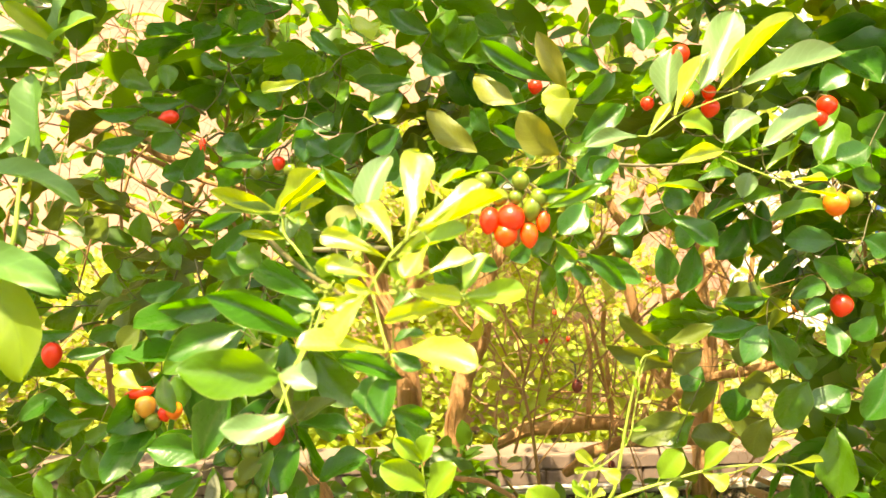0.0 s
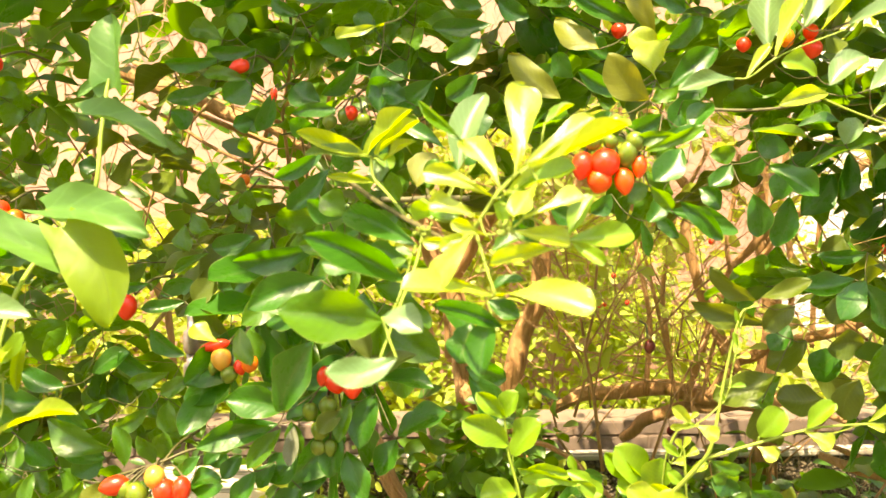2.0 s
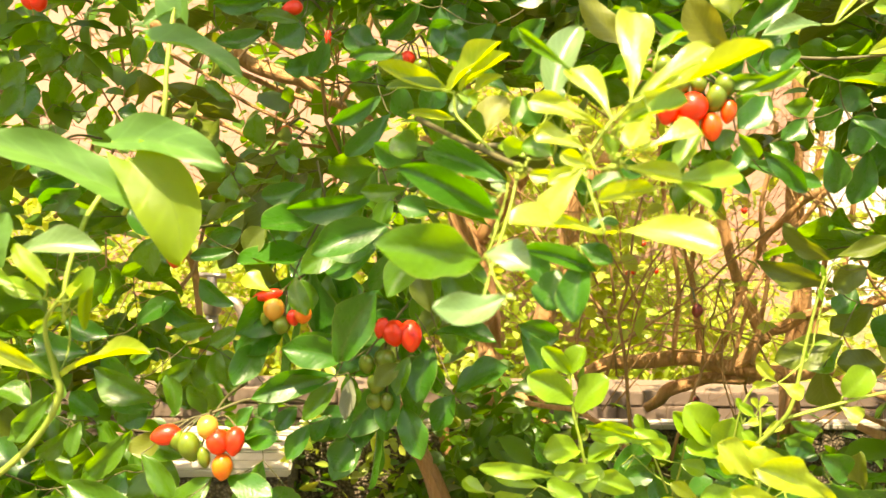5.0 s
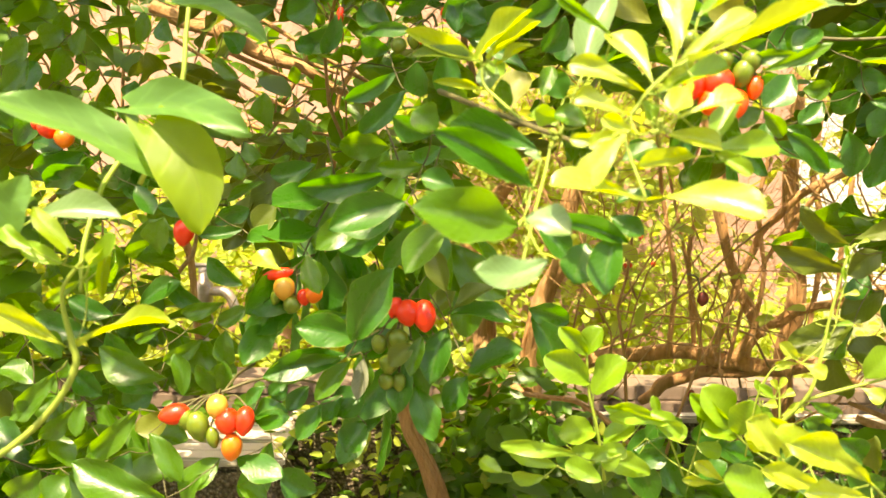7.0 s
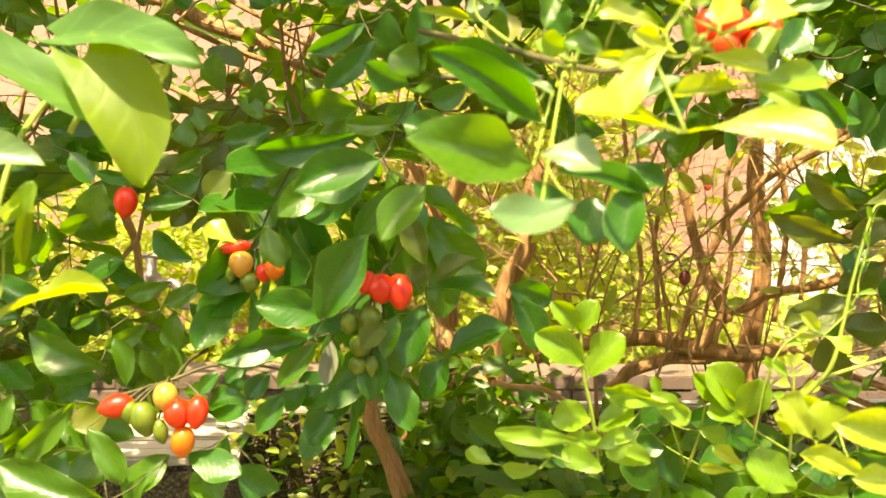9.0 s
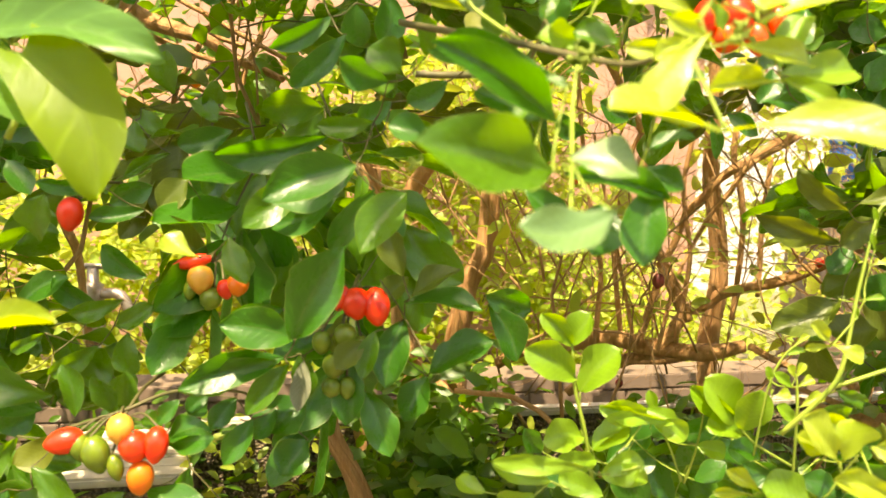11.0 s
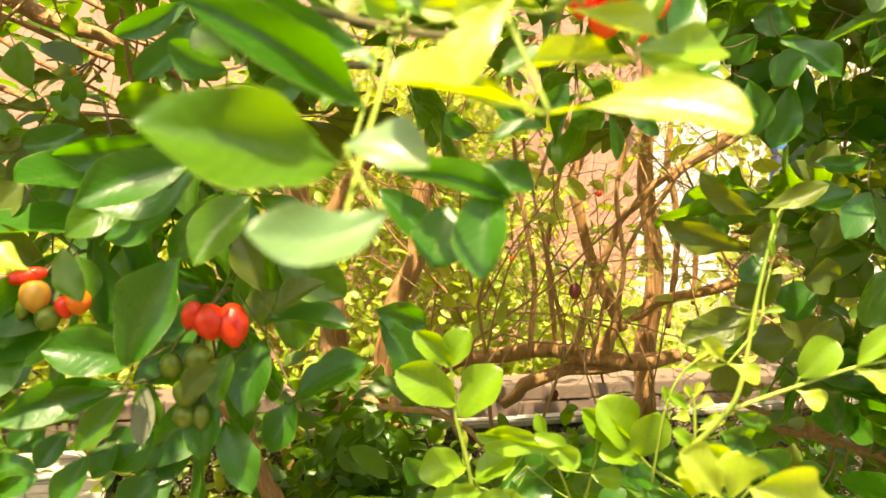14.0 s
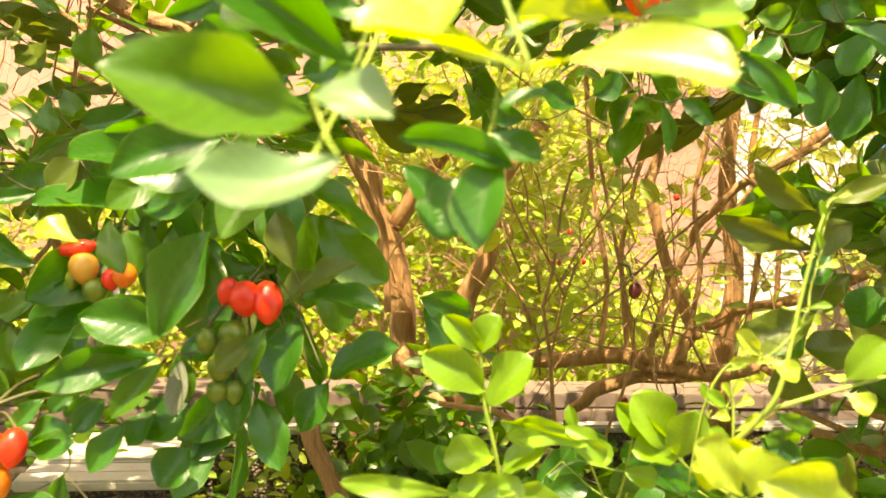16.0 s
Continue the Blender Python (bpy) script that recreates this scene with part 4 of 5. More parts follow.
leafy_twig('leafy upper twig', [
    (DARK, -18, 470, 1194, -37, 463, 1199, 11, -51),
    (DARK, -4, 470, 1211, -28, 470, 1224, 13, -33),
    (DARK, 43, 480, 1213, 22, 482, 1223, 12, -61),
    (DARK, 75, 470, 1201, 96, 472, 1192, 12, 55),
    (DARK, 90, 480, 1213, 108, 471, 1218, 13, 49),
    (DARK, 105, 470, 1188, 85, 464, 1171, 14, -53),
    (DARK, 115, 470, 1221, 120, 462, 1200, 13, 14),
    (DARK, 137, 480, 1227, 115, 473, 1212, 14, -50),
    (MID, 88, 440, 1149, 72, 431, 1139, 11, -32),
])
leafy_twig('leafy upper twig', [
    (DARK, 68, 380, 1128, 52, 381, 1120, 11, -47),
    (DARK, 80, 380, 1106, 66, 378, 1112, 13, -61),
    (DARK, 65, 370, 1117, 85, 367, 1120, 8, 25),
    (DARK, 82, 380, 1120, 91, 386, 1134, 12, -17),
])
leafy_twig('twig beside the berries', [
    (DARK, 31, 430, 1150, 20, 436, 1162, 13, -63),
    (DARK, 54, 420, 1141, 32, 412, 1152, 9, -46),
    (YELLOW, 65, 400, 1136, 44, 393, 1157, 17, -40),
    (YOUNG, 70, 410, 1147, 72, 410, 1166, 22, -48),
    (DARK, 79, 400, 1129, 92, 401, 1144, 11, -4),
    (DARK, 79, 390, 1135, 90, 391, 1128, 13, 68),
    (DARK, 80, 430, 1145, 104, 431, 1165, 13, 18),
    (DARK, 45, 380, 1129, 32, 377, 1121, 10, -34),
    (DARK, 73, 360, 1112, 60, 353, 1098, 13, -10),
    (DARK, 67, 370, 1092, 61, 365, 1079, 9, -13),
    (DARK, 74, 365, 1089, 93, 363, 1072, 9, 55),
])
leafy_twig('twig beside the berries', [
    (MID, 56, 340, 1096, 47, 337, 1089, 8, -18),
    (MID, 57, 340, 1096, 67, 346, 1086, 7, 66),
    (MID, 67, 330, 1116, 47, 334, 1114, 6, -48),
    (MID, 52, 330, 1110, 74, 322, 1120, 5, 42),
    (DARK, 82, 370, 1078, 102, 371, 1075, 7, 30),
])
leafy_twig('climbing vine', [
    (LIME, -175, 252, 1031, -188, 257, 1024, 4, -44),
    (LIME, -171, 250, 1036, -162, 248, 1047, 5, 34),
    (LIME, -174, 240, 1038, -185, 237, 1043, 6, -1),
    (VINELIT, -170, 235, 1044, -182, 239, 1055, 8, 25),
    (LIME, -180, 235, 1043, -190, 236, 1049, 5, -12),
    (VINE, -190, 240, 1049, -184, 240, 1064, 14, 28),
    (YOUNG, -182, 256, 1008, -201, 244, 1022, 8.2, -15, 0.2, 0.5, 0.08),
    (YOUNG, -179, 256, 1009, -144, 248, 1020, 6.2, -20, 0.25, 0.5, -0.2),
    (PALE, -189, 250, 1050, -162, 254, 1051, 10.0, -4, 0.3, 0.4, -0.12),
    (YOUNG, -164, 250, 1045, -170, 248, 1037, 4.1, 10, 0.2, 0.5, 0),
    (VINELIT, -171, 262, 1039, -171, 258, 1024, 5.3, -30, 0.1, 0.6, 0.1),
])
leafy_twig('climbing vine', [
    (VINE, -162, 276, 1067, -204, 252, 1087, 20.2, 6, -0.06, 0.3, 0.08),
    (VINE, -173, 284, 1086, -124, 262, 1079, 18.3, 4, 0.3, 0.3, -0.1),
    (VINELIT, -161, 274, 1080, -141, 266, 1046, 27.7, 4, 0.2, 0.35, -0.14),
    (VINE, -158, 284, 1121, -123, 276, 1109, 11.9, -14, 0.3, 0.5, -0.1),
])
leafy_twig('upper climbing vine', [
    (VINE, -159, 312, 1133, -162, 318, 1163, 20.7, -20, 0.15, 0.6, 0.05),
    (VINE, -161, 314, 1138, -172, 308, 1129, 6.4, -10, 0.2, 0.5, 0),
    (VINE, -154, 320, 1177, -135, 318, 1186, 13.5, -20, 0.25, 0.5, -0.06),
    (VINELIT, -154, 320, 1177, -173, 318, 1192, 10.9, -30, 0.2, 0.5, 0.06),
    (VINE, -154, 318, 1171, -172, 312, 1178, 8.6, -25, 0.2, 0.5, 0.06),
    (VINE, -154, 322, 1180, -150, 325, 1199, 11.1, -20, 0.2, 0.5, 0),
])
leafy_twig('lime bushy sprig', [
    (YOUNG, 77, 262, 977, 46, 250, 993, 10.9, -10, 0.3, 0.45, 0.05),
    (YOUNG, 66, 268, 971, 41, 258, 981, 7.9, -16, 0.3, 0.45, 0.05),
    (YOUNG, 67, 290, 976, 50, 284, 989, 5.9, -20, 0.2, 0.5, 0),
    (YOUNG, 76, 258, 974, 52, 250, 978, 8.0, -8, 0.2, 0.4, 0),
    (YOUNG, 43, 300, 959, 31, 298, 967, 5.3, -20, 0.2, 0.5, 0),
    (YOUNG, 40, 300, 958, 27, 298, 960, 3.7, -20, 0.2, 0.5, 0),
    (LIME, 60, 300, 955, 41, 296, 962, 14.3, 0, 0.2, 0.3, 0),
])
leafy_twig('lime bushy sprig', [
    (YOUNG, 56, 282, 976, 41, 276, 991, 11.4, -12, 0.2, 0.4, 0),
    (YOUNG, 57, 282, 976, 58, 280, 989, 12.3, 4, 0.2, 0.35, 0),
    (YOUNG, 55, 284, 978, 42, 280, 984, 7.7, -20, 0.2, 0.5, 0),
])
leafy_twig('lime bushy sprig', [
    (LIME, 75, 350, 977, 68, 350, 982, 4.1, -10, 0.2, 0.5, 0),
    (YOUNG, 76, 350, 980, 73, 350, 985, 3.1, -10, 0.2, 0.5, 0),
    (YOUNG, 76, 350, 980, 79, 350, 986, 3.1, -10, 0.2, 0.5, 0),
    (YOUNG, 77, 350, 977, 83, 350, 980, 4.1, -10, 0.2, 0.5, 0),
    (YOUNG, 78, 350, 969, 87, 350, 974, 5.0, -10, 0.2, 0.5, 0),
    (LIME, 77, 350, 964, 70, 350, 970, 5.7, -10, 0.2, 0.5, 0),
    (LIME, 76, 360, 986, 84, 360, 988, 3.2, -20, 0.2, 0.5, 0),
    (YOUNG, 79, 360, 989, 85, 360, 994, 2.7, -20, 0.2, 0.5, 0),
    (YOUNG, 73, 360, 970, 80, 360, 971, 4.4, -10, 0.2, 0.5, 0),
    (LIME, 72, 360, 976, 70, 360, 982, 3.0, -20, 0.2, 0.5, 0),
])
leafy_twig('lime bushy sprig', [
    (LIME, 65, 370, 955, 49, 366, 975, 16.1, -8, 0.2, 0.4, 0),
    (LIME, 66, 372, 954, 45, 370, 971, 9.1, -35, 0.2, 0.5, 0),
    (LIME, 67, 370, 952, 50, 364, 957, 11.5, 8, 0.2, 0.4, 0),
    (LIME, 67, 370, 953, 69, 362, 972, 14.0, -6, 0.2, 0.35, 0),
    (DARK, 77, 375, 941, 62, 370, 946, 10.2, 10, 0.2, 0.4, 0),
])
leafy_twig('lime bushy sprig', [
    (LIME, -38, 330, 945, -47, 335, 948, 7, 8),
    (LIME, -21, 330, 944, -34, 330, 944, 7, -41),
    (LIME, -16, 330, 949, -37, 325, 958, 7, -19),
    (LIME, 3, 332, 943, -12, 335, 949, 9, -20),
])
leafy_twig('lime bushy sprig', [
    (DARK, 28, 405, 930, 40, 402, 906, 16, 37),
    (DARK, 56, 410, 905, 47, 415, 923, 13, -7),
    (DARK, 65, 400, 927, 54, 397, 938, 13, -58),
    (DARK, 57, 390, 924, 69, 387, 933, 10, -14),
    (DARK, 62, 390, 940, 80, 395, 932, 11, -1),
    (DARK, 76, 400, 949, 57, 408, 937, 12, -7),
    (DARK, 82, 390, 933, 68, 384, 941, 9, -29),
    (DARK, 33, 400, 938, 43, 394, 950, 11, 0),
    (DARK, 97, 390, 927, 80, 396, 929, 12, -34),
])
leafy_twig('lime bushy sprig', [
    (DARK, 105, 360, 958, 92, 361, 964, 10, -28),
])
leafy_twig('lime bushy sprig', [
    (DARK, 96, 380, 929, 112, 378, 923, 12, 10),
    (DARK, 115, 380, 951, 130, 386, 938, 13, 30),
    (DARK, 121, 380, 937, 139, 384, 925, 14, 52),
])
leafy_twig('dark leafy twig', [
    (DARK, -149, 460, 1152, -163, 451, 1141, 16, -40),
    (DARK, -148, 460, 1129, -158, 453, 1126, 11, -41),
    (DARK, -134, 450, 1144, -143, 451, 1122, 10, -34),
    (DARK, -107, 450, 1139, -123, 453, 1148, 17, -14),
    (DARK, -104, 430, 1123, -117, 421, 1127, 12, -71),
    (DARK, -118, 430, 1131, -92, 422, 1132, 8, 42),
    (DARK, -99, 420, 1111, -123, 411, 1097, 10, -54),
    (DARK, -89, 420, 1117, -87, 425, 1100, 13, 18),
    (DARK, -76, 440, 1125, -79, 437, 1103, 17, -35),
    (DARK, -78, 430, 1140, -62, 426, 1147, 12, 53),
    (DARK, -91, 400, 1102, -113, 401, 1081, 11, -18),
])
leafy_twig('dark leafy twig', [
    (DARK, -99, 412, 1062, -145, 410, 1053, 15, -55),
    (MID, -103, 440, 1074, -131, 442, 1073, 18, -63),
    (DARK, -73, 390, 1076, -86, 391, 1070, 9, -36),
    (MID, -79, 370, 1068, -100, 370, 1066, 8, -36),
    (DARK, -91, 370, 1044, -116, 373, 1028, 17, -6),
    (DARK, -85, 362, 1052, -116, 352, 1041, 16, -34),
    (DARK, -78, 360, 1044, -94, 367, 1020, 10, -17),
    (DARK, -52, 380, 1084, -67, 386, 1076, 10, -37),
    (DARK, -74, 350, 1081, -90, 346, 1088, 11, -54),
    (YELLOW, -43, 360, 1094, -35, 366, 1109, 14, -2),
    (MID, -62, 330, 1088, -65, 322, 1100, 8, 7),
])
leafy_twig('dark leafy twig', [
    (DARK, -55, 420, 1137, -67, 419, 1144, 13, -14),
    (DARK, -18, 400, 1138, -28, 403, 1122, 12, -44),
    (DARK, -22, 420, 1133, -16, 417, 1119, 13, -4),
])
leafy_twig('dark leafy twig', [
    (MID, -43, 300, 1090, -46, 295, 1101, 7, -11),
    (MID, -32, 290, 1095, -29, 295, 1106, 6, 17),
    (LIME, -27, 270, 1088, -35, 265, 1090, 7, -60),
])
leafy_twig('far leafy twig', [
    (MID, -362, 560, 1151, -353, 564, 1161, 13, 51),
    (MID, -340, 560, 1140, -341, 552, 1154, 12, 4),
    (MID, -354, 550, 1129, -340, 550, 1142, 17, 39),
    (MID, -330, 560, 1144, -335, 557, 1125, 11, -24),
    (MID, -347, 550, 1107, -337, 543, 1129, 15, 64),
    (MID, -330, 560, 1127, -308, 554, 1120, 9, 51),
    (MID, -329, 560, 1103, -317, 552, 1116, 9, 68),
    (MID, -323, 560, 1088, -311, 552, 1107, 12, 82),
    (DARK, -351, 520, 1096, -342, 522, 1118, 19, 21),
    (MID, -293, 560, 1134, -288, 559, 1156, 11, 24),
    (DARK, -296, 540, 1103, -283, 542, 1100, 13, 18),
])
leafy_twig('far leafy twig', [
    (MID, -353, 500, 1114, -337, 501, 1131, 14, 39),
    (MID, -354, 500, 1097, -336, 502, 1118, 15, 28),
    (DARK, -335, 480, 1075, -337, 473, 1091, 15, 17),
    (DARK, -332, 480, 1065, -313, 472, 1082, 15, 41),
    (MID, -302, 540, 1077, -312, 530, 1094, 14, -10),
    (MID, -286, 540, 1077, -300, 546, 1092, 12, 2),
    (DARK, -304, 450, 1069, -285, 445, 1064, 14, 8),
    (DARK, -275, 450, 1064, -302, 446, 1054, 16, -49),
    (DARK, -298, 450, 1044, -271, 442, 1058, 16, 68),
    (DARK, -253, 520, 1133, -262, 524, 1147, 14, -28),
    (DARK, -246, 450, 1047, -234, 445, 1032, 12, -20),
])
leafy_twig('far leafy twig', [
    (MID, -228, 520, 1123, -209, 513, 1111, 11, 47),
    (DARK, -217, 510, 1138, -208, 513, 1126, 14, -5),
    (MID, -187, 510, 1081, -190, 506, 1103, 14, -5),
    (DARK, -162, 520, 1132, -176, 522, 1134, 10, -23),
    (MID, -184, 560, 1112, -184, 553, 1123, 9, 21),
    (MID, -170, 500, 1071, -162, 496, 1088, 11, 40),
    (MID, -177, 500, 1078, -161, 493, 1068, 11, 8),
    (MID, -201, 500, 1073, -190, 498, 1060, 11, 8),
    (MID, -198, 480, 1067, -194, 477, 1051, 12, 13),
    (MID, -176, 460, 1052, -199, 462, 1039, 6, -22),
    (DARK, -145, 450, 1063, -170, 450, 1056, 13, -24),
])
leafy_twig('far leafy twig', [
    (MID, -211, 400, 1017, -208, 397, 1036, 13, 7),
    (DARK, -194, 420, 1039, -217, 411, 1040, 7, -50),
    (DARK, -179, 430, 1028, -200, 421, 1025, 8, -12),
    (MID, -161, 420, 1020, -171, 419, 1026, 10, -6),
    (DARK, -201, 450, 1028, -181, 448, 1037, 12, 57),
    (DARK, -149, 450, 1045, -166, 449, 1032, 15, -30),
])
leafy_twig('lower leafy twig', [
    (DARK, -285, 400, 913, -300, 405, 925, 15, -5),
    (MID, -278, 400, 947, -298, 403, 953, 13, 18),
    (MID, -258, 385, 947, -277, 383, 933, 11, -6),
    (MID, -255, 380, 960, -283, 387, 933, 11, -33),
    (MID, -251, 390, 940, -272, 393, 920, 10, -55),
    (MID, -268, 400, 923, -254, 390, 907, 13, -39),
    (MID, -246, 390, 943, -248, 384, 926, 8, -18),
    (MID, -255, 390, 963, -259, 389, 954, 6, -42),
    (MID, -283, 400, 973, -267, 407, 959, 12, -12),
    (DARK, -257, 430, 932, -271, 426, 946, 13, -4),
    (MID, -238, 390, 923, -243, 382, 905, 11, -38),
])
leafy_twig('lower leafy twig', [
    (DARK, -268, 440, 964, -300, 439, 973, 15, -11),
    (DARK, -255, 440, 975, -279, 437, 984, 13, -8),
    (DARK, -247, 450, 947, -261, 444, 964, 13, -25),
    (DARK, -248, 460, 978, -221, 452, 993, 14, 15),
    (MID, -219, 420, 975, -237, 427, 965, 6, -27),
    (DARK, -211, 460, 979, -229, 454, 993, 12, -37),
    (MID, -200, 430, 967, -223, 432, 953, 10, -33),
    (DARK, -217, 410, 944, -242, 412, 954, 13, -20),
    (MID, -208, 400, 954, -247, 407, 966, 16, -32),
    (DARK, -224, 420, 944, -237, 411, 935, 14, -34),
    (MID, -189, 430, 988, -215, 437, 979, 9, -39),
])
leafy_twig('lower leafy twig', [
    (MID, -253, 360, 919, -273, 367, 901, 16, -37),
    (MID, -246, 365, 918, -254, 362, 899, 13, -55),
    (MID, -239, 360, 917, -245, 352, 907, 13, -26),
    (DARK, -223, 390, 918, -231, 382, 903, 12, -12),
    (MID, -214, 380, 944, -245, 387, 914, 12, -42),
    (MID, -188, 350, 914, -234, 354, 926, 17, -11),
    (YELLOW, -198, 378, 945, -213, 374, 935, 12, -29),
    (MID, -200, 360, 940, -184, 356, 919, 11, 5),
    (MID, -170, 370, 926, -187, 362, 912, 14, 0),
    (MID, -175, 360, 922, -182, 359, 907, 8, 0),
    (MID, -192, 380, 952, -197, 382, 972, 9, 28),
])
leafy_twig('lower leafy twig', [
    (DARK, -176, 420, 1000, -194, 419, 1014, 12, -39),
    (MID, -186, 410, 981, -169, 406, 991, 10, 12),
    (MID, -181, 410, 978, -179, 410, 960, 12, 8),
    (MID, -182, 400, 949, -176, 390, 967, 13, 26),
    (MID, -181, 390, 950, -186, 383, 967, 9, -6),
    (DARK, -146, 400, 955, -152, 391, 950, 8, -51),
    (MID, -167, 380, 951, -153, 372, 955, 7, 9),
    (DARK, -154, 370, 945, -135, 362, 951, 10, 15),
    (MID, -113, 368, 979, -149, 366, 967, 12, -35),
    (YOUNG, -149, 400, 1012, -163, 401, 1021, 12, 8),
    (MID, -135, 390, 1022, -127, 381, 1005, 10, 0),
])
leafy_twig('lower leafy twig', [
    (DARK, -190, 460, 971, -179, 460, 951, 16, -26),
    (DARK, -175, 450, 964, -162, 448, 978, 11, 35),
    (DARK, -151, 390, 928, -167, 395, 896, 15, -35),
    (DARK, -162, 370, 927, -138, 362, 922, 14, -6),
    (MID, -162, 370, 913, -149, 372, 904, 11, -21),
    (DARK, -126, 380, 908, -141, 374, 921, 15, -19),
])
leafy_twig('hanging berry twig', [
    (MID, -67, 350, 1044, -82, 338, 1024, 14.6, -8, 0.15, 0.4, 0.05, "lance"),
    (DARK, -84, 346, 1053, -114, 336, 1041, 15.6, -22, 0.18, 0.4, 0.06, "lance"),
    (MID, -105, 368, 1042, -125, 362, 1029, 13.3, -22, 0.18, 0.4, 0.05, "lance"),
    (OLIVE, -148, 414, 1009, -167, 410, 1028, 12.1, -14, 0.12, 0.45, -0.05, "lance"),
    (MID, -139, 418, 1016, -134, 416, 999, 13.2, 0, 0.15, 0.35, 0, "lance"),
    (DARK, -74, 400, 1040, -73, 396, 1015, 15.5, 10, 0.15, 0.4, 0, "lance"),
    (OLIVE, -158, 420, 1042, -170, 420, 1030, 14.8, -10, 0.2, 0.4, 0, "lance"),
])
leafy_twig('hanging berry twig', [
    (DARK, -66, 384, 999, -36, 378, 997, 14.8, -28, 0.15, 0.4, -0.05, "lance"),
    (DARK, -55, 390, 969, -30, 386, 983, 17.3, -20, 0.15, 0.35, -0.04, "lance"),
    (DARK, -66, 388, 991, -73, 380, 965, 14.9, 6, 0.15, 0.4, 0.05, "lance"),
    (OLIVE, -81, 378, 984, -92, 374, 974, 10.2, -10, 0.2, 0.4, 0.05, "lance"),
    (MID, -77, 380, 988, -82, 374, 970, 8.9, 6, 0.2, 0.4, 0, "lance"),
    (DARK, -85, 388, 973, -88, 382, 949, 13.1, 4, 0.15, 0.4, 0, "lance"),
    (DARK, -81, 388, 961, -70, 380, 937, 14.5, 10, 0.15, 0.35, -0.04, "lance"),
    (DARK, -56, 394, 966, -65, 390, 948, 14.3, 10, 0.15, 0.4, 0, "lance"),
    (OLIVE, -78, 412, 990, -64, 412, 1004, 12.1, -10, 0.2, 0.4, 0, "lance"),
    (OLIVE, -64, 380, 1001, -45, 380, 1013, 11.2, -20, 0.2, 0.4, -0.05, "lance"),
    (OLIVE, -67, 378, 1010, -75, 384, 1029, 10.8, -10, 0.2, 0.4, 0, "lance"),
])
leafy_twig('hanging berry twig', [
    (DARK, -139, 372, 965, -147, 370, 958, 6.5, -10, 0.15, 0.4, 0, "lance"),
    (DARK, -129, 372, 963, -138, 368, 952, 9.1, -10, 0.15, 0.4, 0, "lance"),
    (DARK, -123, 374, 954, -133, 368, 938, 10.0, -15, 0.15, 0.4, 0, "lance"),
    (DARK, -157, 372, 946, -137, 366, 952, 10.9, -18, 0.2, 0.4, -0.05, "lance"),
    (DARK, -150, 372, 962, -158, 370, 953, 6.5, -10, 0.2, 0.4, 0, "lance"),
    (DARK, -115, 380, 957, -123, 376, 945, 9.8, 0, 0.2, 0.4, 0, "lance"),
    (DARK, -103, 384, 942, -113, 380, 929, 15.7, 0, 0.2, 0.4, 0, "lance"),
])
leafy_twig('hanging berry twig', [
    (DARK, -106, 356, 990, -87, 346, 1025, 20.6, 8, 0.12, 0.35, -0.06, "lance"),
    (DARK, -106, 366, 988, -133, 360, 994, 15.8, -18, 0.15, 0.4, 0.05, "lance"),
    (DARK, -111, 372, 979, -148, 362, 969, 13.4, -24, 0.15, 0.4, 0.08, "lance"),
    (MID, -109, 370, 977, -124, 364, 959, 9.9, -10, 0.15, 0.4, 0, "lance"),
    (DARK, -112, 376, 997, -135, 372, 989, 11.0, -30, 0.2, 0.5, 0.05, "lance"),
    (WITHERED, -104, 376, 977, -106, 372, 958, 7.9, 0, 0.1, 0.3, 0, "lance"),
    (MID, -106, 378, 979, -102, 378, 962, 9.8, 10, 0.2, 0.4, 0, "lance"),
    (DARK, -104, 384, 959, -117, 378, 947, 16.6, 0, 0.2, 0.35, 0, "lance"),
    (OLIVE, -87, 412, 990, -96, 410, 971, 10.6, -10, 0.2, 0.4, 0, "lance"),
])
leafy_twig('hanging berry twig', [
    (DARK, -23, 470, 981, -7, 471, 952, 18, 2),
])
leafy_twig('hanging berry twig', [
    (DARK, -25, 470, 986, -1, 475, 978, 17, 52),
])
leafy_twig('lime upright sprig', [
    (LIME, 29, 368, 960, 8, 362, 964, 8.5, -25, 0.2, 0.5, 0.05),
    (LIME, 27, 368, 962, 38, 364, 958, 6.5, 10, 0.2, 0.4, 0),
    (LIME, 31, 370, 956, 44, 366, 952, 9.1, 10, 0.2, 0.4, 0),
    (LIME, 32, 370, 960, 29, 370, 969, 4.6, -30, 0.1, 0.5, 0),
    (LIME, 50, 372, 946, 61, 370, 944, 8.1, 10, 0.2, 0.4, 0),
    (DARK, 42, 385, 944, 38, 385, 955, 13.7, 0, 0.2, 0.4, 0),
])
leafy_twig('lime upright sprig', [
    (LIME, -2, 370, 986, -15, 366, 999, 8.6, -25, 0.15, 0.5, 0.05),
    (LIME, -2, 370, 986, 4, 368, 999, 10.6, -20, 0.15, 0.5, 0),
    (LIME, 0, 370, 973, -21, 362, 987, 14.0, -20, 0.2, 0.4, 0.05),
    (LIME, 2, 370, 968, 15, 364, 986, 15.6, -15, 0.2, 0.45, -0.04),
    (LIME, 4, 370, 950, -13, 362, 951, 13.0, -10, 0.2, 0.45, 0.05),
    (LIME, 8, 370, 945, 21, 366, 956, 14.6, -30, 0.2, 0.4, 0),
    (LIME, 29, 365, 934, 9, 358, 941, 10.9, -10, 0.2, 0.4, 0.05),
    (LIME, 10, 370, 941, -8, 362, 942, 10.0, -20, 0.2, 0.4, 0),
])
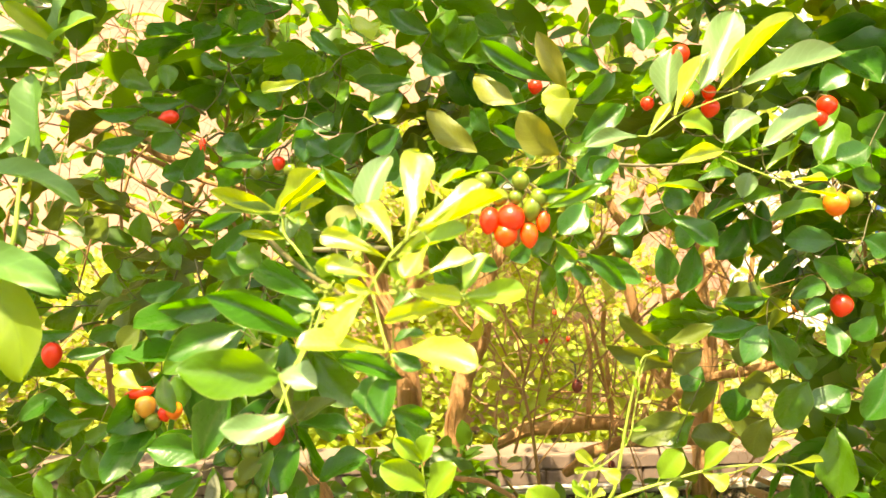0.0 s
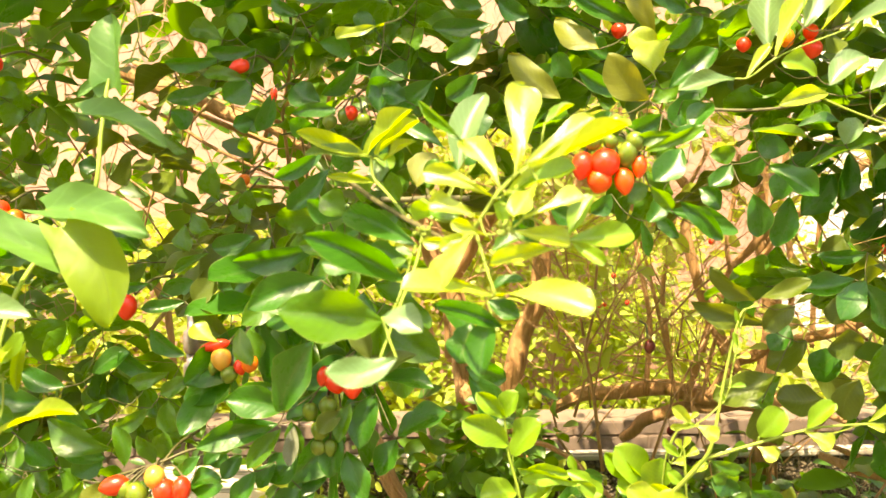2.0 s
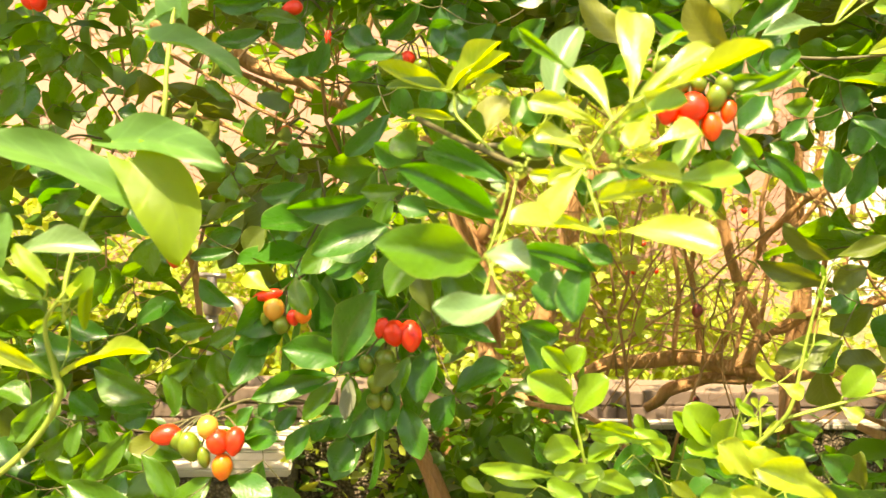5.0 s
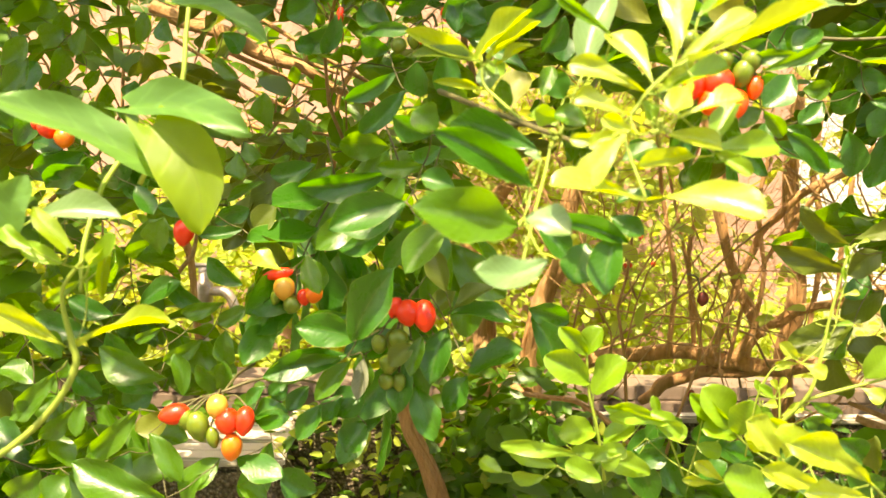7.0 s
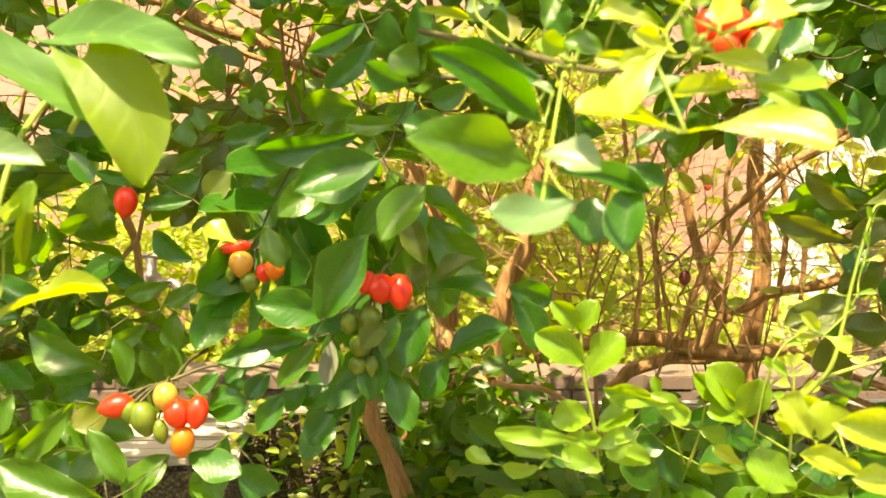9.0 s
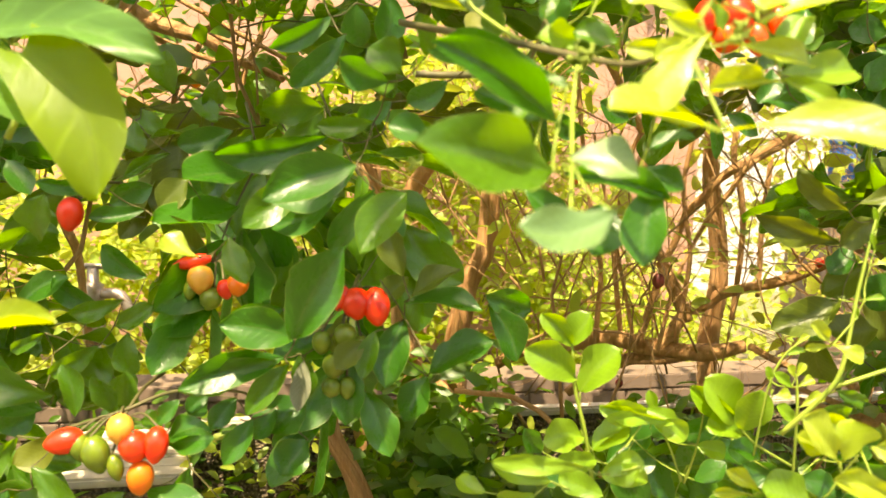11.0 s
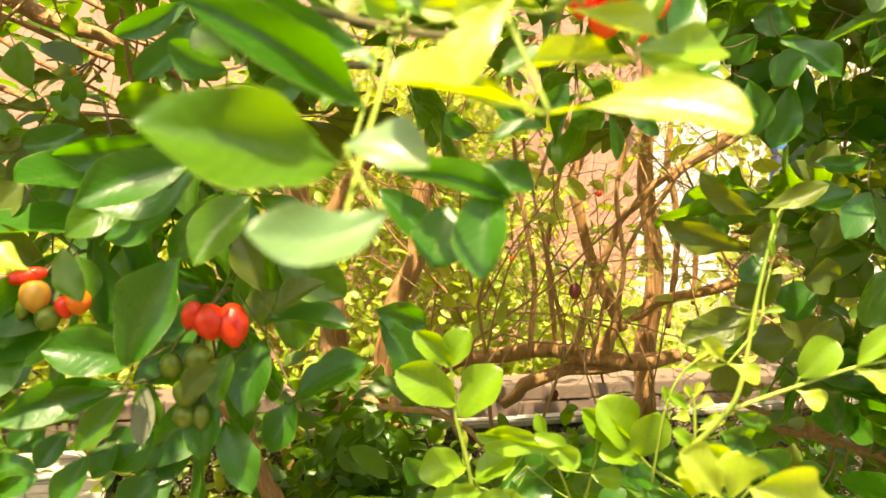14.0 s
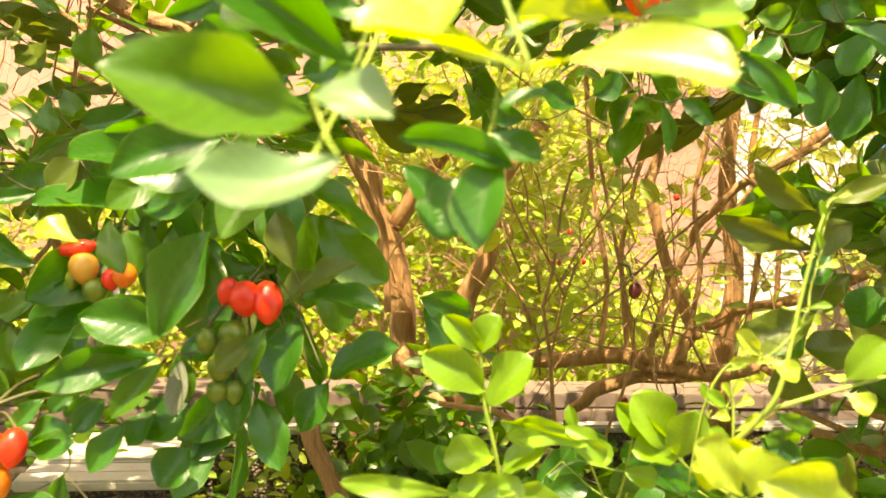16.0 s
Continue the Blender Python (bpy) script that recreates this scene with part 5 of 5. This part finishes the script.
leafy_twig('lime upright sprig', [
    (LIME, -11, 300, 966, -40, 297, 969, 6, -29),
    (LIME, -7, 300, 964, 7, 306, 967, 7, 27),
    (LIME, 5, 300, 967, -2, 304, 962, 7, -4),
    (LIME, 22, 352, 963, 6, 344, 967, 6, -42),
    (LIME, 32, 350, 963, 4, 348, 970, 6, -41),
    (LIME, 28, 350, 964, 39, 354, 957, 6, 29),
])
leafy_twig('lime upright sprig', [
    (DARK, -6, 400, 932, -15, 392, 945, 9, -17),
    (DARK, 4, 400, 928, -9, 406, 920, 13, -30),
    (DARK, 27, 400, 923, 44, 401, 929, 11, 24),
    (DARK, 25, 410, 923, 45, 414, 934, 13, -4),
    (DARK, 36, 400, 942, 48, 402, 948, 10, 27),
])
leafy_twig('arching young stem', [
    (YOUNG, 75, 325, 999, 65, 322, 1007, 5.3, -20, 0.15, 0.5, 0),
    (YOUNG, 75, 325, 999, 65, 324, 998, 2.9, -20, 0.15, 0.5, 0),
    (YOUNG, 75, 325, 999, 84, 322, 995, 7.1, 0, 0.2, 0.4, 0),
    (YOUNG, 94, 340, 1024, 100, 338, 1025, 3.2, -10, 0.2, 0.5, 0),
    (LIME, 92, 338, 1012, 98, 336, 1013, 2.8, -10, 0.2, 0.5, 0),
    (LIME, 96, 342, 1036, 94, 342, 1044, 2.1, -20, 0.2, 0.5, 0),
    (YOUNG, 99, 344, 1044, 104, 344, 1046, 2.1, -20, 0.2, 0.5, 0),
    (LIME, 90, 338, 1006, 88, 338, 1010, 2.1, -20, 0.2, 0.5, 0),
    (LIME, 95, 340, 1029, 93, 340, 1035, 1.9, -20, 0.2, 0.5, 0),
])
leafy_twig('arching young stem', [
    (LIME, 104, 335, 992, 112, 330, 1005, 11.4, -5, 0.2, 0.3, 0),
    (YOUNG, 103, 335, 988, 110, 330, 984, 7.7, 8, 0.2, 0.4, 0),
    (LIME, 123, 335, 996, 133, 332, 1008, 7.8, -20, 0.2, 0.4, 0),
    (YOUNG, 122, 335, 995, 132, 330, 990, 8.2, 8, 0.2, 0.4, 0),
    (YOUNG, 148, 338, 998, 161, 336, 1007, 4.4, -20, 0.1, 0.6, 0),
    (YOUNG, 147, 338, 998, 155, 336, 996, 3.5, 10, 0.1, 0.5, 0),
    (YOUNG, 161, 340, 997, 177, 340, 999, 2.3, -20, 0.1, 0.6, 0),
    (YOUNG, 162, 340, 997, 173, 340, 992, 1.9, 10, 0.1, 0.5, 0),
])
leafy_twig('arching young stem', [
    (MID, 86, 340, 979, 101, 346, 973, 6, 18),
])
leafy_twig('arching young stem', [
    (MID, 92, 360, 965, 103, 362, 960, 11, 51),
])
leafy_twig('shaded twig', [
    (OLIVE, 124, 410, 1037, 99, 409, 1054, 10, -70),
    (OLIVE, 122, 400, 1041, 143, 392, 1051, 9, 4),
    (OLIVE, 149, 430, 1032, 134, 431, 1019, 14, -28),
    (OLIVE, 143, 450, 1019, 98, 443, 1032, 13, -59),
    (OLIVE, 167, 450, 1057, 178, 447, 1068, 12, 10),
    (OLIVE, 183, 450, 1036, 175, 448, 1020, 15, 27),
    (OLIVE, 147, 450, 991, 115, 454, 975, 19, 1),
    (OLIVE, 170, 470, 1006, 150, 475, 989, 18, 10),
    (OLIVE, 206, 480, 1003, 183, 472, 1001, 18, -46),
    (OLIVE, 185, 480, 970, 159, 483, 969, 21, 0),
    (OLIVE, 147, 470, 969, 159, 477, 942, 19, 52),
])
leafy_twig('shaded twig', [
    (OLIVE, 144, 400, 927, 138, 394, 948, 10, -55),
    (OLIVE, 201, 470, 984, 194, 473, 960, 18, -1),
    (OLIVE, 186, 500, 984, 210, 507, 957, 19, 28),
])
leafy_twig('shaded overhanging twig', [
    (DARK, 15, 440, 1067, 1, 439, 1074, 11, -65),
    (DARK, 37, 450, 1074, 22, 446, 1082, 11, -24),
    (DARK, 55, 450, 1089, 44, 450, 1079, 11, -37),
    (DARK, 68, 430, 1076, 73, 433, 1057, 6, 16),
    (DARK, 75, 430, 1078, 86, 421, 1068, 8, 56),
    (DARK, 75, 400, 1083, 107, 397, 1075, 9, 24),
    (DARK, 102, 450, 1093, 112, 442, 1082, 11, 41),
    (DARK, 116, 440, 1106, 104, 436, 1094, 11, -1),
    (MID, 102, 430, 1111, 114, 425, 1113, 10, 46),
    (DARK, 122, 420, 1091, 126, 421, 1069, 13, 25),
    (DARK, 134, 440, 1112, 124, 447, 1101, 13, -32),
])
leafy_twig('shaded overhanging twig', [
    (DARK, 139, 420, 1113, 123, 423, 1115, 13, -33),
    (DARK, 141, 410, 1104, 131, 417, 1089, 14, 12),
    (DARK, 140, 420, 1090, 135, 422, 1064, 13, 16),
])
leafy_twig('glossy side twig', [
    (DARK, 140, 470, 1018, 127, 460, 1033, 13, -27),
    (DARK, 160, 470, 1015, 149, 467, 1001, 14, 17),
    (MID, 160, 480, 982, 130, 472, 972, 18, -27),
    (DARK, 194, 480, 999, 182, 485, 980, 21, 22),
    (MID, 216, 450, 1011, 201, 449, 984, 22, -19),
    (DARK, 182, 425, 1045, 196, 430, 1022, 15, 11),
    (DARK, 198, 430, 1028, 211, 434, 1018, 12, 33),
    (DARK, 182, 425, 1047, 167, 417, 1028, 14, -7),
    (DARK, 178, 430, 1047, 147, 427, 1042, 14, 0),
    (DARK, 184, 430, 1061, 158, 428, 1059, 8, -35),
    (DARK, 203, 430, 1051, 217, 429, 1058, 11, -6),
])
leafy_twig('glossy side twig', [
    (DARK, 210, 410, 1093, 183, 408, 1094, 14, -30),
    (DARK, 199, 410, 1084, 217, 407, 1072, 17, 56),
    (DARK, 196, 430, 1061, 217, 437, 1069, 12, 27),
    (DARK, 221, 420, 1077, 237, 426, 1065, 13, 59),
    (DARK, 234, 430, 1095, 247, 431, 1086, 15, 21),
    (DARK, 212, 420, 1049, 214, 410, 1033, 12, 14),
    (DARK, 247, 440, 1051, 237, 444, 1037, 14, 19),
    (DARK, 247, 440, 1123, 228, 433, 1132, 13, -39),
    (DARK, 240, 440, 1145, 221, 438, 1138, 16, -3),
    (DARK, 197, 440, 1153, 212, 438, 1150, 13, 33),
    (DARK, 253, 450, 1164, 242, 458, 1155, 16, -46),
])
leafy_twig('glossy side twig', [
    (MID, 227, 440, 987, 226, 434, 949, 25, 50),
    (DARK, 243, 460, 1005, 222, 457, 995, 21, 18),
    (DARK, 249, 430, 1024, 238, 428, 995, 18, 13),
])
leafy_twig('glossy side twig', [
    (DARK, 220, 460, 1178, 235, 458, 1187, 16, 15),
])
berry_cluster('ripe red and unripe green', [
    (RED, 37, 334, 1105, 12.3, 12.3),
    (RED, 28, 334, 1104, 9.1, 11.4),
    (SCARLET, 45, 334, 1098, 8.2, 11.0),
    (SCARLET, 51, 334, 1104, 6.4, 9.1),
    (SCARLET, 35, 334, 1098, 10.5, 9.1),
    (GREEN, 32, 334, 1114, 7.8, 7.8),
    (GREEN, 39, 334, 1114, 6.4, 6.4),
    (GREEN, 46, 334, 1109, 8.2, 11.0),
    (GREEN, 41, 334, 1121, 7.8, 7.8),
    (GREEN, 25, 334, 1121, 7.8, 6.9),
    (GREEN, 49, 334, 1114, 7.8, 8.2),
])
berry_cluster('ripe red, orange and unripe green', [
    (RED, -190, 365, 948, 14.0, 9.8),
    (AMBER, -170, 365, 953, 9.9, 11.0),
    (RED, -165, 365, 946, 11.6, 12.7),
    (RED, -157, 365, 947, 9.3, 13.2),
    (ORANGE, -163, 365, 934, 10.0, 13.4),
    (GREEN, -179, 365, 943, 10.6, 14.5),
    (GREEN, -185, 365, 946, 7.8, 10.1),
    (GREEN, -172, 365, 938, 6.1, 10.1),
])
berry_cluster('ripe red and orange', [
    (RED, -152, 402, 1010, 15.1, 6.0),
    (AMBER, -149, 402, 1003, 11.0, 12.1),
    (ORANGE, -134, 402, 1001, 9.1, 9.1),
    (RED, -139, 402, 999, 6.9, 8.0),
    (GREEN, -153, 402, 999, 5.5, 9.3),
    (GREEN, -145, 402, 995, 9.3, 9.3),
])
berry_cluster('ripe red over green', [
    (RED, -85, 384, 998, 11.6, 12.3),
    (RED, -77, 384, 997, 11.0, 14.7),
    (RED, -91, 384, 1000, 7.4, 10.5),
    (GREEN, -98, 384, 982, 7.9, 9.7),
    (GREEN, -89, 384, 985, 9.5, 9.5),
    (GREEN, -93, 384, 973, 9.7, 10.2),
    (GREEN, -94, 384, 964, 8.1, 8.4),
    (GREEN, -88, 384, 964, 6.8, 8.9),
    (GREEN, -83, 384, 981, 6.6, 7.9),
])
berry_cluster('small paired red', [
    (RED, -302, 452, 1161, 9.6, 10.4),
    (RED, -297, 452, 1160, 9.6, 10.3),
])
berry_cluster('single bright red', [
    (RED, -205, 415, 1027, 10.9, 14.0),
])
berry_cluster('small red and orange', [
    (RED, -290, 440, 1077, 11.6, 10.9),
    (RED, -297, 440, 1079, 4.8, 6.2),
    (ORANGE, -281, 440, 1072, 10.9, 10.9),
])
berry_cluster('single orange', [
    (ORANGE, -193, 582, 1093, 9.0, 9.0),
])
berry_cluster('single bright red', [
    (RED, -134, 452, 1142, 4.4, 10.1),
])
berry_cluster('upper red and green', [
    (RED, -76, 452, 1145, 8.7, 9.3),
    (RED, -90, 452, 1133, 8.1, 8.1),
    (GREEN, -102, 452, 1128, 8.7, 8.7),
    (GREEN, -94, 452, 1131, 7.4, 9.3),
    (GREEN, -83, 452, 1129, 8.0, 8.0),
])
berry_cluster('single bright red', [
    (RED, -154, 455, 1159, 11.2, 8.4),
])
berry_cluster('single bright red', [
    (RED, 57, 455, 1178, 8.6, 7.9),
])
berry_cluster('red on the new shoot', [
    (RED, 126, 405, 1188, 9.8, 9.8),
    (RED, 110, 405, 1163, 7.2, 6.6),
    (RED, 141, 405, 1169, 7.4, 7.4),
    (ORANGE, 130, 405, 1166, 7.3, 9.2),
    (RED, 142, 405, 1161, 9.8, 8.6),
])
berry_cluster('paired red', [
    (RED, 216, 440, 1167, 11.1, 9.0),
    (RED, 212, 440, 1160, 9.0, 8.3),
])
berry_cluster('round orange red', [
    (ORANGE, 205, 400, 1113, 12.7, 12.0),
    (GREEN, 214, 400, 1116, 8.9, 8.9),
])
berry_cluster('single bright red', [
    (RED, 219, 420, 1059, 12.1, 12.1),
])
berry_cluster('single bright red', [
    (RED, 427, 1000, 931, 11.5, 10.7),
])
berry_cluster('single bright red', [
    (RED, 449, 1000, 1013, 14.4, 12.9),
])
berry_cluster('single orange', [
    (ORANGE, 429, 1000, 985, 10.0, 10.0),
])
berry_cluster('tiny far red', [
    (RED, 126, 1100, 922, 7.0, 7.7),
    (RED, 133, 1100, 923, 6.3, 7.0),
])
berry_cluster('single bright red', [
    (RED, 163, 1100, 926, 6.3, 7.7),
])
berry_cluster('single bright red', [
    (RED, 270, 1100, 1010, 8.6, 7.1),
])
berry_cluster('single bright red', [
    (RED, 144, 1100, 962, 7.0, 7.7),
])
berry_cluster('single orange', [
    (ORANGE, 155, 1100, 1013, 5.6, 6.3),
])
berry_cluster('single dried dark red', [
    (DRY, 226, 1100, 752, 10.3, 13.2),
])
berry_cluster('single dried dark red', [
    (DRY, 105, 600, 973, 8.3, 10.5),
])
brown_stem([(-70, 330, 1098, 1.10), (-53, 295, 1091, 1.00), (-42, 275, 1087, 0.90), (-31, 260, 1083, 0.80), (-20, 245, 1080, 0.60), (-12, 235, 1084, 0.50)])
green_stem([(-15, 240, 1080, 0.55), (-11, 234, 1087, 0.60), (-6, 233, 1095, 0.60), (0, 233, 1101, 0.50), (3, 233, 1103, 0.35)])
green_stem([(-12, 236, 1083, 0.50), (-9, 230, 1074, 0.42), (-6, 226, 1066, 0.40)])
green_stem([(-30, 255, 1080, 0.50), (-32, 248, 1070, 0.45), (-35, 232, 1060, 0.42), (-38, 216, 1049, 0.35)])
green_stem([(-38, 275, 1086, 0.60), (-47, 288, 1094, 0.55), (-52, 292, 1099, 0.50), (-53, 293, 1107, 0.35)])
green_stem([(-5, 236, 1092, 0.40), (4, 236, 1088, 0.35), (17, 255, 1080, 0.30)])
green_stem([(-175, 296, 1059, 1.00), (-164, 296, 1082, 1.00), (-159, 296, 1097, 0.95), (-160, 302, 1114, 0.85), (-161, 310, 1132, 0.75), (-162, 320, 1149, 0.65), (-164, 335, 1167, 0.55)])
green_stem([(-172, 296, 1080, 1.0), (-180, 285, 1064, 1.0), (-179, 272, 1055, 0.8), (-179, 262, 1040, 0.8), (-178, 258, 1026, 0.6)])
green_stem([(-222, 256, 960, 1.0), (-206, 256, 970, 1.1), (-194, 256, 980, 1.1), (-184, 256, 992, 1.1), (-179, 256, 1003, 1.2), (-180, 255, 1011, 1.0), (-181, 252, 1027, 0.7), (-173, 250, 1038, 0.6)])
green_stem([(-165, 292, 1079, 0.6), (-172, 296, 1079, 0.9)])
green_stem([(10, 372, 927, 0.80), (5, 370, 951, 0.75), (0, 370, 969, 0.70), (-2, 370, 986, 0.50), (-3, 370, 990, 0.30)])
green_stem([(46, 375, 930, 0.50), (38, 372, 948, 0.45), (31, 370, 958, 0.35)])
green_stem([(92, 375, 936, 0.55), (75, 372, 946, 0.50), (67, 370, 953, 0.45), (65, 370, 955, 0.35)])
green_stem([(49, 380, 927, 0.50), (51, 375, 943, 0.45), (52, 372, 960, 0.30)])
green_stem([(81, 355, 940, 0.55), (78, 350, 966, 0.50), (77, 350, 978, 0.40), (76, 350, 982, 0.30)])
green_stem([(70, 365, 945, 0.45), (71, 360, 973, 0.40), (76, 360, 986, 0.35), (84, 360, 993, 0.25)])
green_stem([(60, 285, 966, 0.60), (56, 282, 976, 0.45)])
green_stem([(88, 270, 967, 0.60), (77, 262, 977, 0.45)])
green_stem([(70, 345, 961, 1.00), (80, 338, 977, 0.90), (85, 336, 988, 0.80), (89, 338, 1012, 0.65), (93, 340, 1032, 0.50), (97, 343, 1043, 0.40), (101, 344, 1045, 0.30)])
green_stem([(83, 337, 981, 0.75), (103, 335, 989, 0.65), (127, 336, 996, 0.50), (152, 338, 998, 0.40), (162, 340, 997, 0.30), (170, 340, 994, 0.20)])
green_stem([(75, 325, 999, 0.30), (87, 333, 996, 0.30)])
brown_stem([(87, 400, 1132, 0.90), (108, 395, 1131, 0.80), (125, 390, 1132, 0.70), (141, 386, 1135, 0.55)])
green_stem([(141, 386, 1136, 0.55), (155, 386, 1130, 0.50), (177, 386, 1122, 0.40), (198, 386, 1116, 0.25)])
green_stem([(102, 388, 1145, 0.40), (109, 388, 1146, 0.50), (123, 388, 1156, 0.45), (150, 388, 1167, 0.35)])
brown_stem([(-101, 352, 991, 0.2), (-91, 382, 996, 0.3), (-77, 402, 1015, 0.3), (-68, 432, 1029, 0.4)])
brown_stem([(-76, 392, 1006, 0.3), (-67, 387, 994, 0.3), (-56, 374, 977, 0.3)])
brown_stem([(-199, 380, 946, 0.7), (-173, 375, 956, 0.7), (-156, 385, 961, 0.7), (-137, 400, 957, 0.6), (-124, 420, 947, 0.6)])
brown_stem([(-64, 392, 1087, 1.4), (-52, 392, 1087, 1.5), (-37, 396, 1088, 1.5), (-21, 390, 1088, 1.4)])
limb([(-154, 1190, 1094, 12.2), (-109, 1170, 1023, 14.0), (-79, 1165, 930, 14.7), (-55, 1165, 803, 15.7), (-44, 1165, 727, 16.7), (-33, 1170, 568, 19.1)], 'trunk')
limb([(-72, 1168, 952, 10.5), (-42, 1150, 1009, 9.6), (-5, 1130, 1057, 7.4)])
limb([(-71, 1168, 741, 10.9), (-10, 1100, 745, 8.2), (38, 1050, 725, 6.6)])
limb([(104, 1120, 1090, 9.4), (68, 1110, 1040, 9.9), (48, 1110, 963, 11.2), (25, 1110, 878, 12.0), (9, 1110, 790, 13.6), (12, 1120, 593, 16.0)], 'trunk')
limb([(346, 1168, 1188, 6.9), (351, 1168, 1082, 8.9), (370, 1168, 937, 10.9), (366, 1168, 792, 13.8), (377, 1168, 589, 16.2)], 'trunk')
limb([(-159, 900, 808, 7.2), (-138, 900, 777, 8.4), (-110, 900, 710, 10.4), (-90, 900, 627, 12.2)], 'trunk')
limb([(-112, 1100, 715, 6.2), (-107, 1100, 656, 7.0), (-100, 1100, 551, 8.0)])
limb([(68, 1130, 767, 7.7), (110, 1125, 792, 8.3), (166, 1122, 800, 9.0), (230, 1120, 806, 9.8), (283, 1100, 799, 9.8), (327, 1075, 800, 10.4), (380, 1080, 810, 8.5)])
limb([(167, 1140, 726, 6.5), (193, 1130, 756, 7.8), (247, 1120, 779, 7.8), (318, 1080, 799, 8.3)])
limb([(276, 1100, 799, 7.7), (307, 1090, 852, 7.6), (346, 1080, 877, 7.6), (417, 1060, 900, 6.9), (501, 1040, 947, 6.3)])
limb([(247, 1100, 805, 4.8), (271, 1090, 907, 4.6), (292, 1080, 978, 5.0), (329, 1070, 1024, 5.2), (395, 1050, 1076, 5.4), (472, 1030, 1150, 5.6)])
limb([(304, 1080, 841, 7.5), (266, 1090, 921, 7.4), (236, 1100, 1022, 6.7), (243, 1100, 1070, 6.1), (208, 1100, 1128, 5.4), (175, 1100, 1199, 4.7)])
limb([(193, 1110, 800, 3.1), (196, 1110, 900, 3.1), (170, 1110, 1018, 3.0), (155, 1110, 1126, 2.8), (142, 1110, 1212, 2.6)])
limb([(232, 1130, 811, 3.2), (215, 1130, 941, 3.1), (228, 1130, 1041, 3.1), (270, 1130, 1133, 2.6)])
limb([(283, 1060, 817, 3.1), (294, 1060, 927, 3.0), (279, 1060, 1019, 3.0), (290, 1060, 1124, 3.0)])
limb([(378, 1120, 835, 3.9), (384, 1120, 958, 3.8), (365, 1120, 1048, 3.5), (369, 1120, 1151, 3.2)])
limb([(424, 1150, 861, 3.4), (422, 1150, 956, 3.4), (427, 1150, 1051, 3.1)])
limb([(370, 1040, 820, 4.6), (401, 1000, 806, 4.0), (475, 960, 790, 4.0)])
limb([(292, 760, 841, 3.1), (319, 740, 836, 5.1), (347, 720, 837, 6.2), (394, 700, 842, 6.7)])
limb([(301, 800, 843, 2.0), (341, 780, 831, 2.9), (385, 760, 814, 3.3), (437, 740, 801, 3.4)])
limb([(241, 1000, 822, 2.2), (256, 1000, 903, 2.4), (291, 1000, 983, 2.7), (334, 1000, 1042, 3.0), (411, 1000, 1090, 2.5)])
limb([(208, 980, 827, 1.9), (183, 980, 931, 2.1), (159, 980, 1019, 1.8), (146, 980, 1074, 1.6)])
limb([(-8, 860, 814, 2.4), (41, 830, 819, 2.5), (72, 820, 806, 2.5), (98, 800, 786, 2.3), (126, 790, 755, 2.0)])
limb([(49, 920, 901, 1.1), (108, 920, 896, 1.1), (187, 920, 892, 1.1), (278, 930, 879, 0.9)])
limb([(-406, 850, 1202, 7.2), (-328, 840, 1176, 7.4), (-265, 830, 1149, 6.1), (-216, 820, 1127, 3.9), (-171, 810, 1109, 2.4)])
limb([(-418, 900, 1217, 2.7), (-366, 890, 1193, 2.6), (-293, 880, 1165, 2.5), (-216, 870, 1142, 1.8)])
limb([(-325, 860, 1209, 2.1), (-265, 850, 1176, 2.2), (-221, 845, 1153, 2.1), (-146, 840, 1117, 1.5)])
limb([(-440, 920, 1132, 2.7), (-375, 910, 1108, 2.6), (-311, 900, 1083, 2.3), (-230, 890, 1078, 1.6), (-166, 880, 1057, 1.2)])
limb([(-376, 800, 1171, 1.8), (-333, 800, 1147, 1.7), (-293, 800, 1121, 1.7), (-225, 800, 1090, 1.3)])
limb([(-186, 900, 1225, 2.9), (-201, 900, 1172, 2.7), (-222, 900, 1119, 2.5), (-227, 900, 1033, 2.5)])
limb([(-341, 860, 1164, 2.9), (-285, 850, 1141, 2.8), (-220, 840, 1121, 2.3)])
limb([(-228, 880, 1188, 2.8), (-251, 870, 1155, 2.4), (-274, 860, 1108, 2.4), (-286, 850, 1067, 2.0)])
limb([(-84, 700, 1196, 2.8), (-78, 700, 1153, 2.8), (-66, 690, 1120, 2.1)])
limb([(-107, 860, 1048, 3.4), (-86, 870, 1012, 3.9), (-69, 880, 973, 3.6), (-62, 880, 896, 3.6)])
limb([(-405, 900, 984, 3.9), (-386, 900, 936, 3.5), (-377, 900, 842, 3.6)])
bud_cluster(-29, 252, 1082, 5.0)
bud_cluster(-4, 229, 1085, 5.0)
bud_cluster(-65, 300, 1056, 3.0)
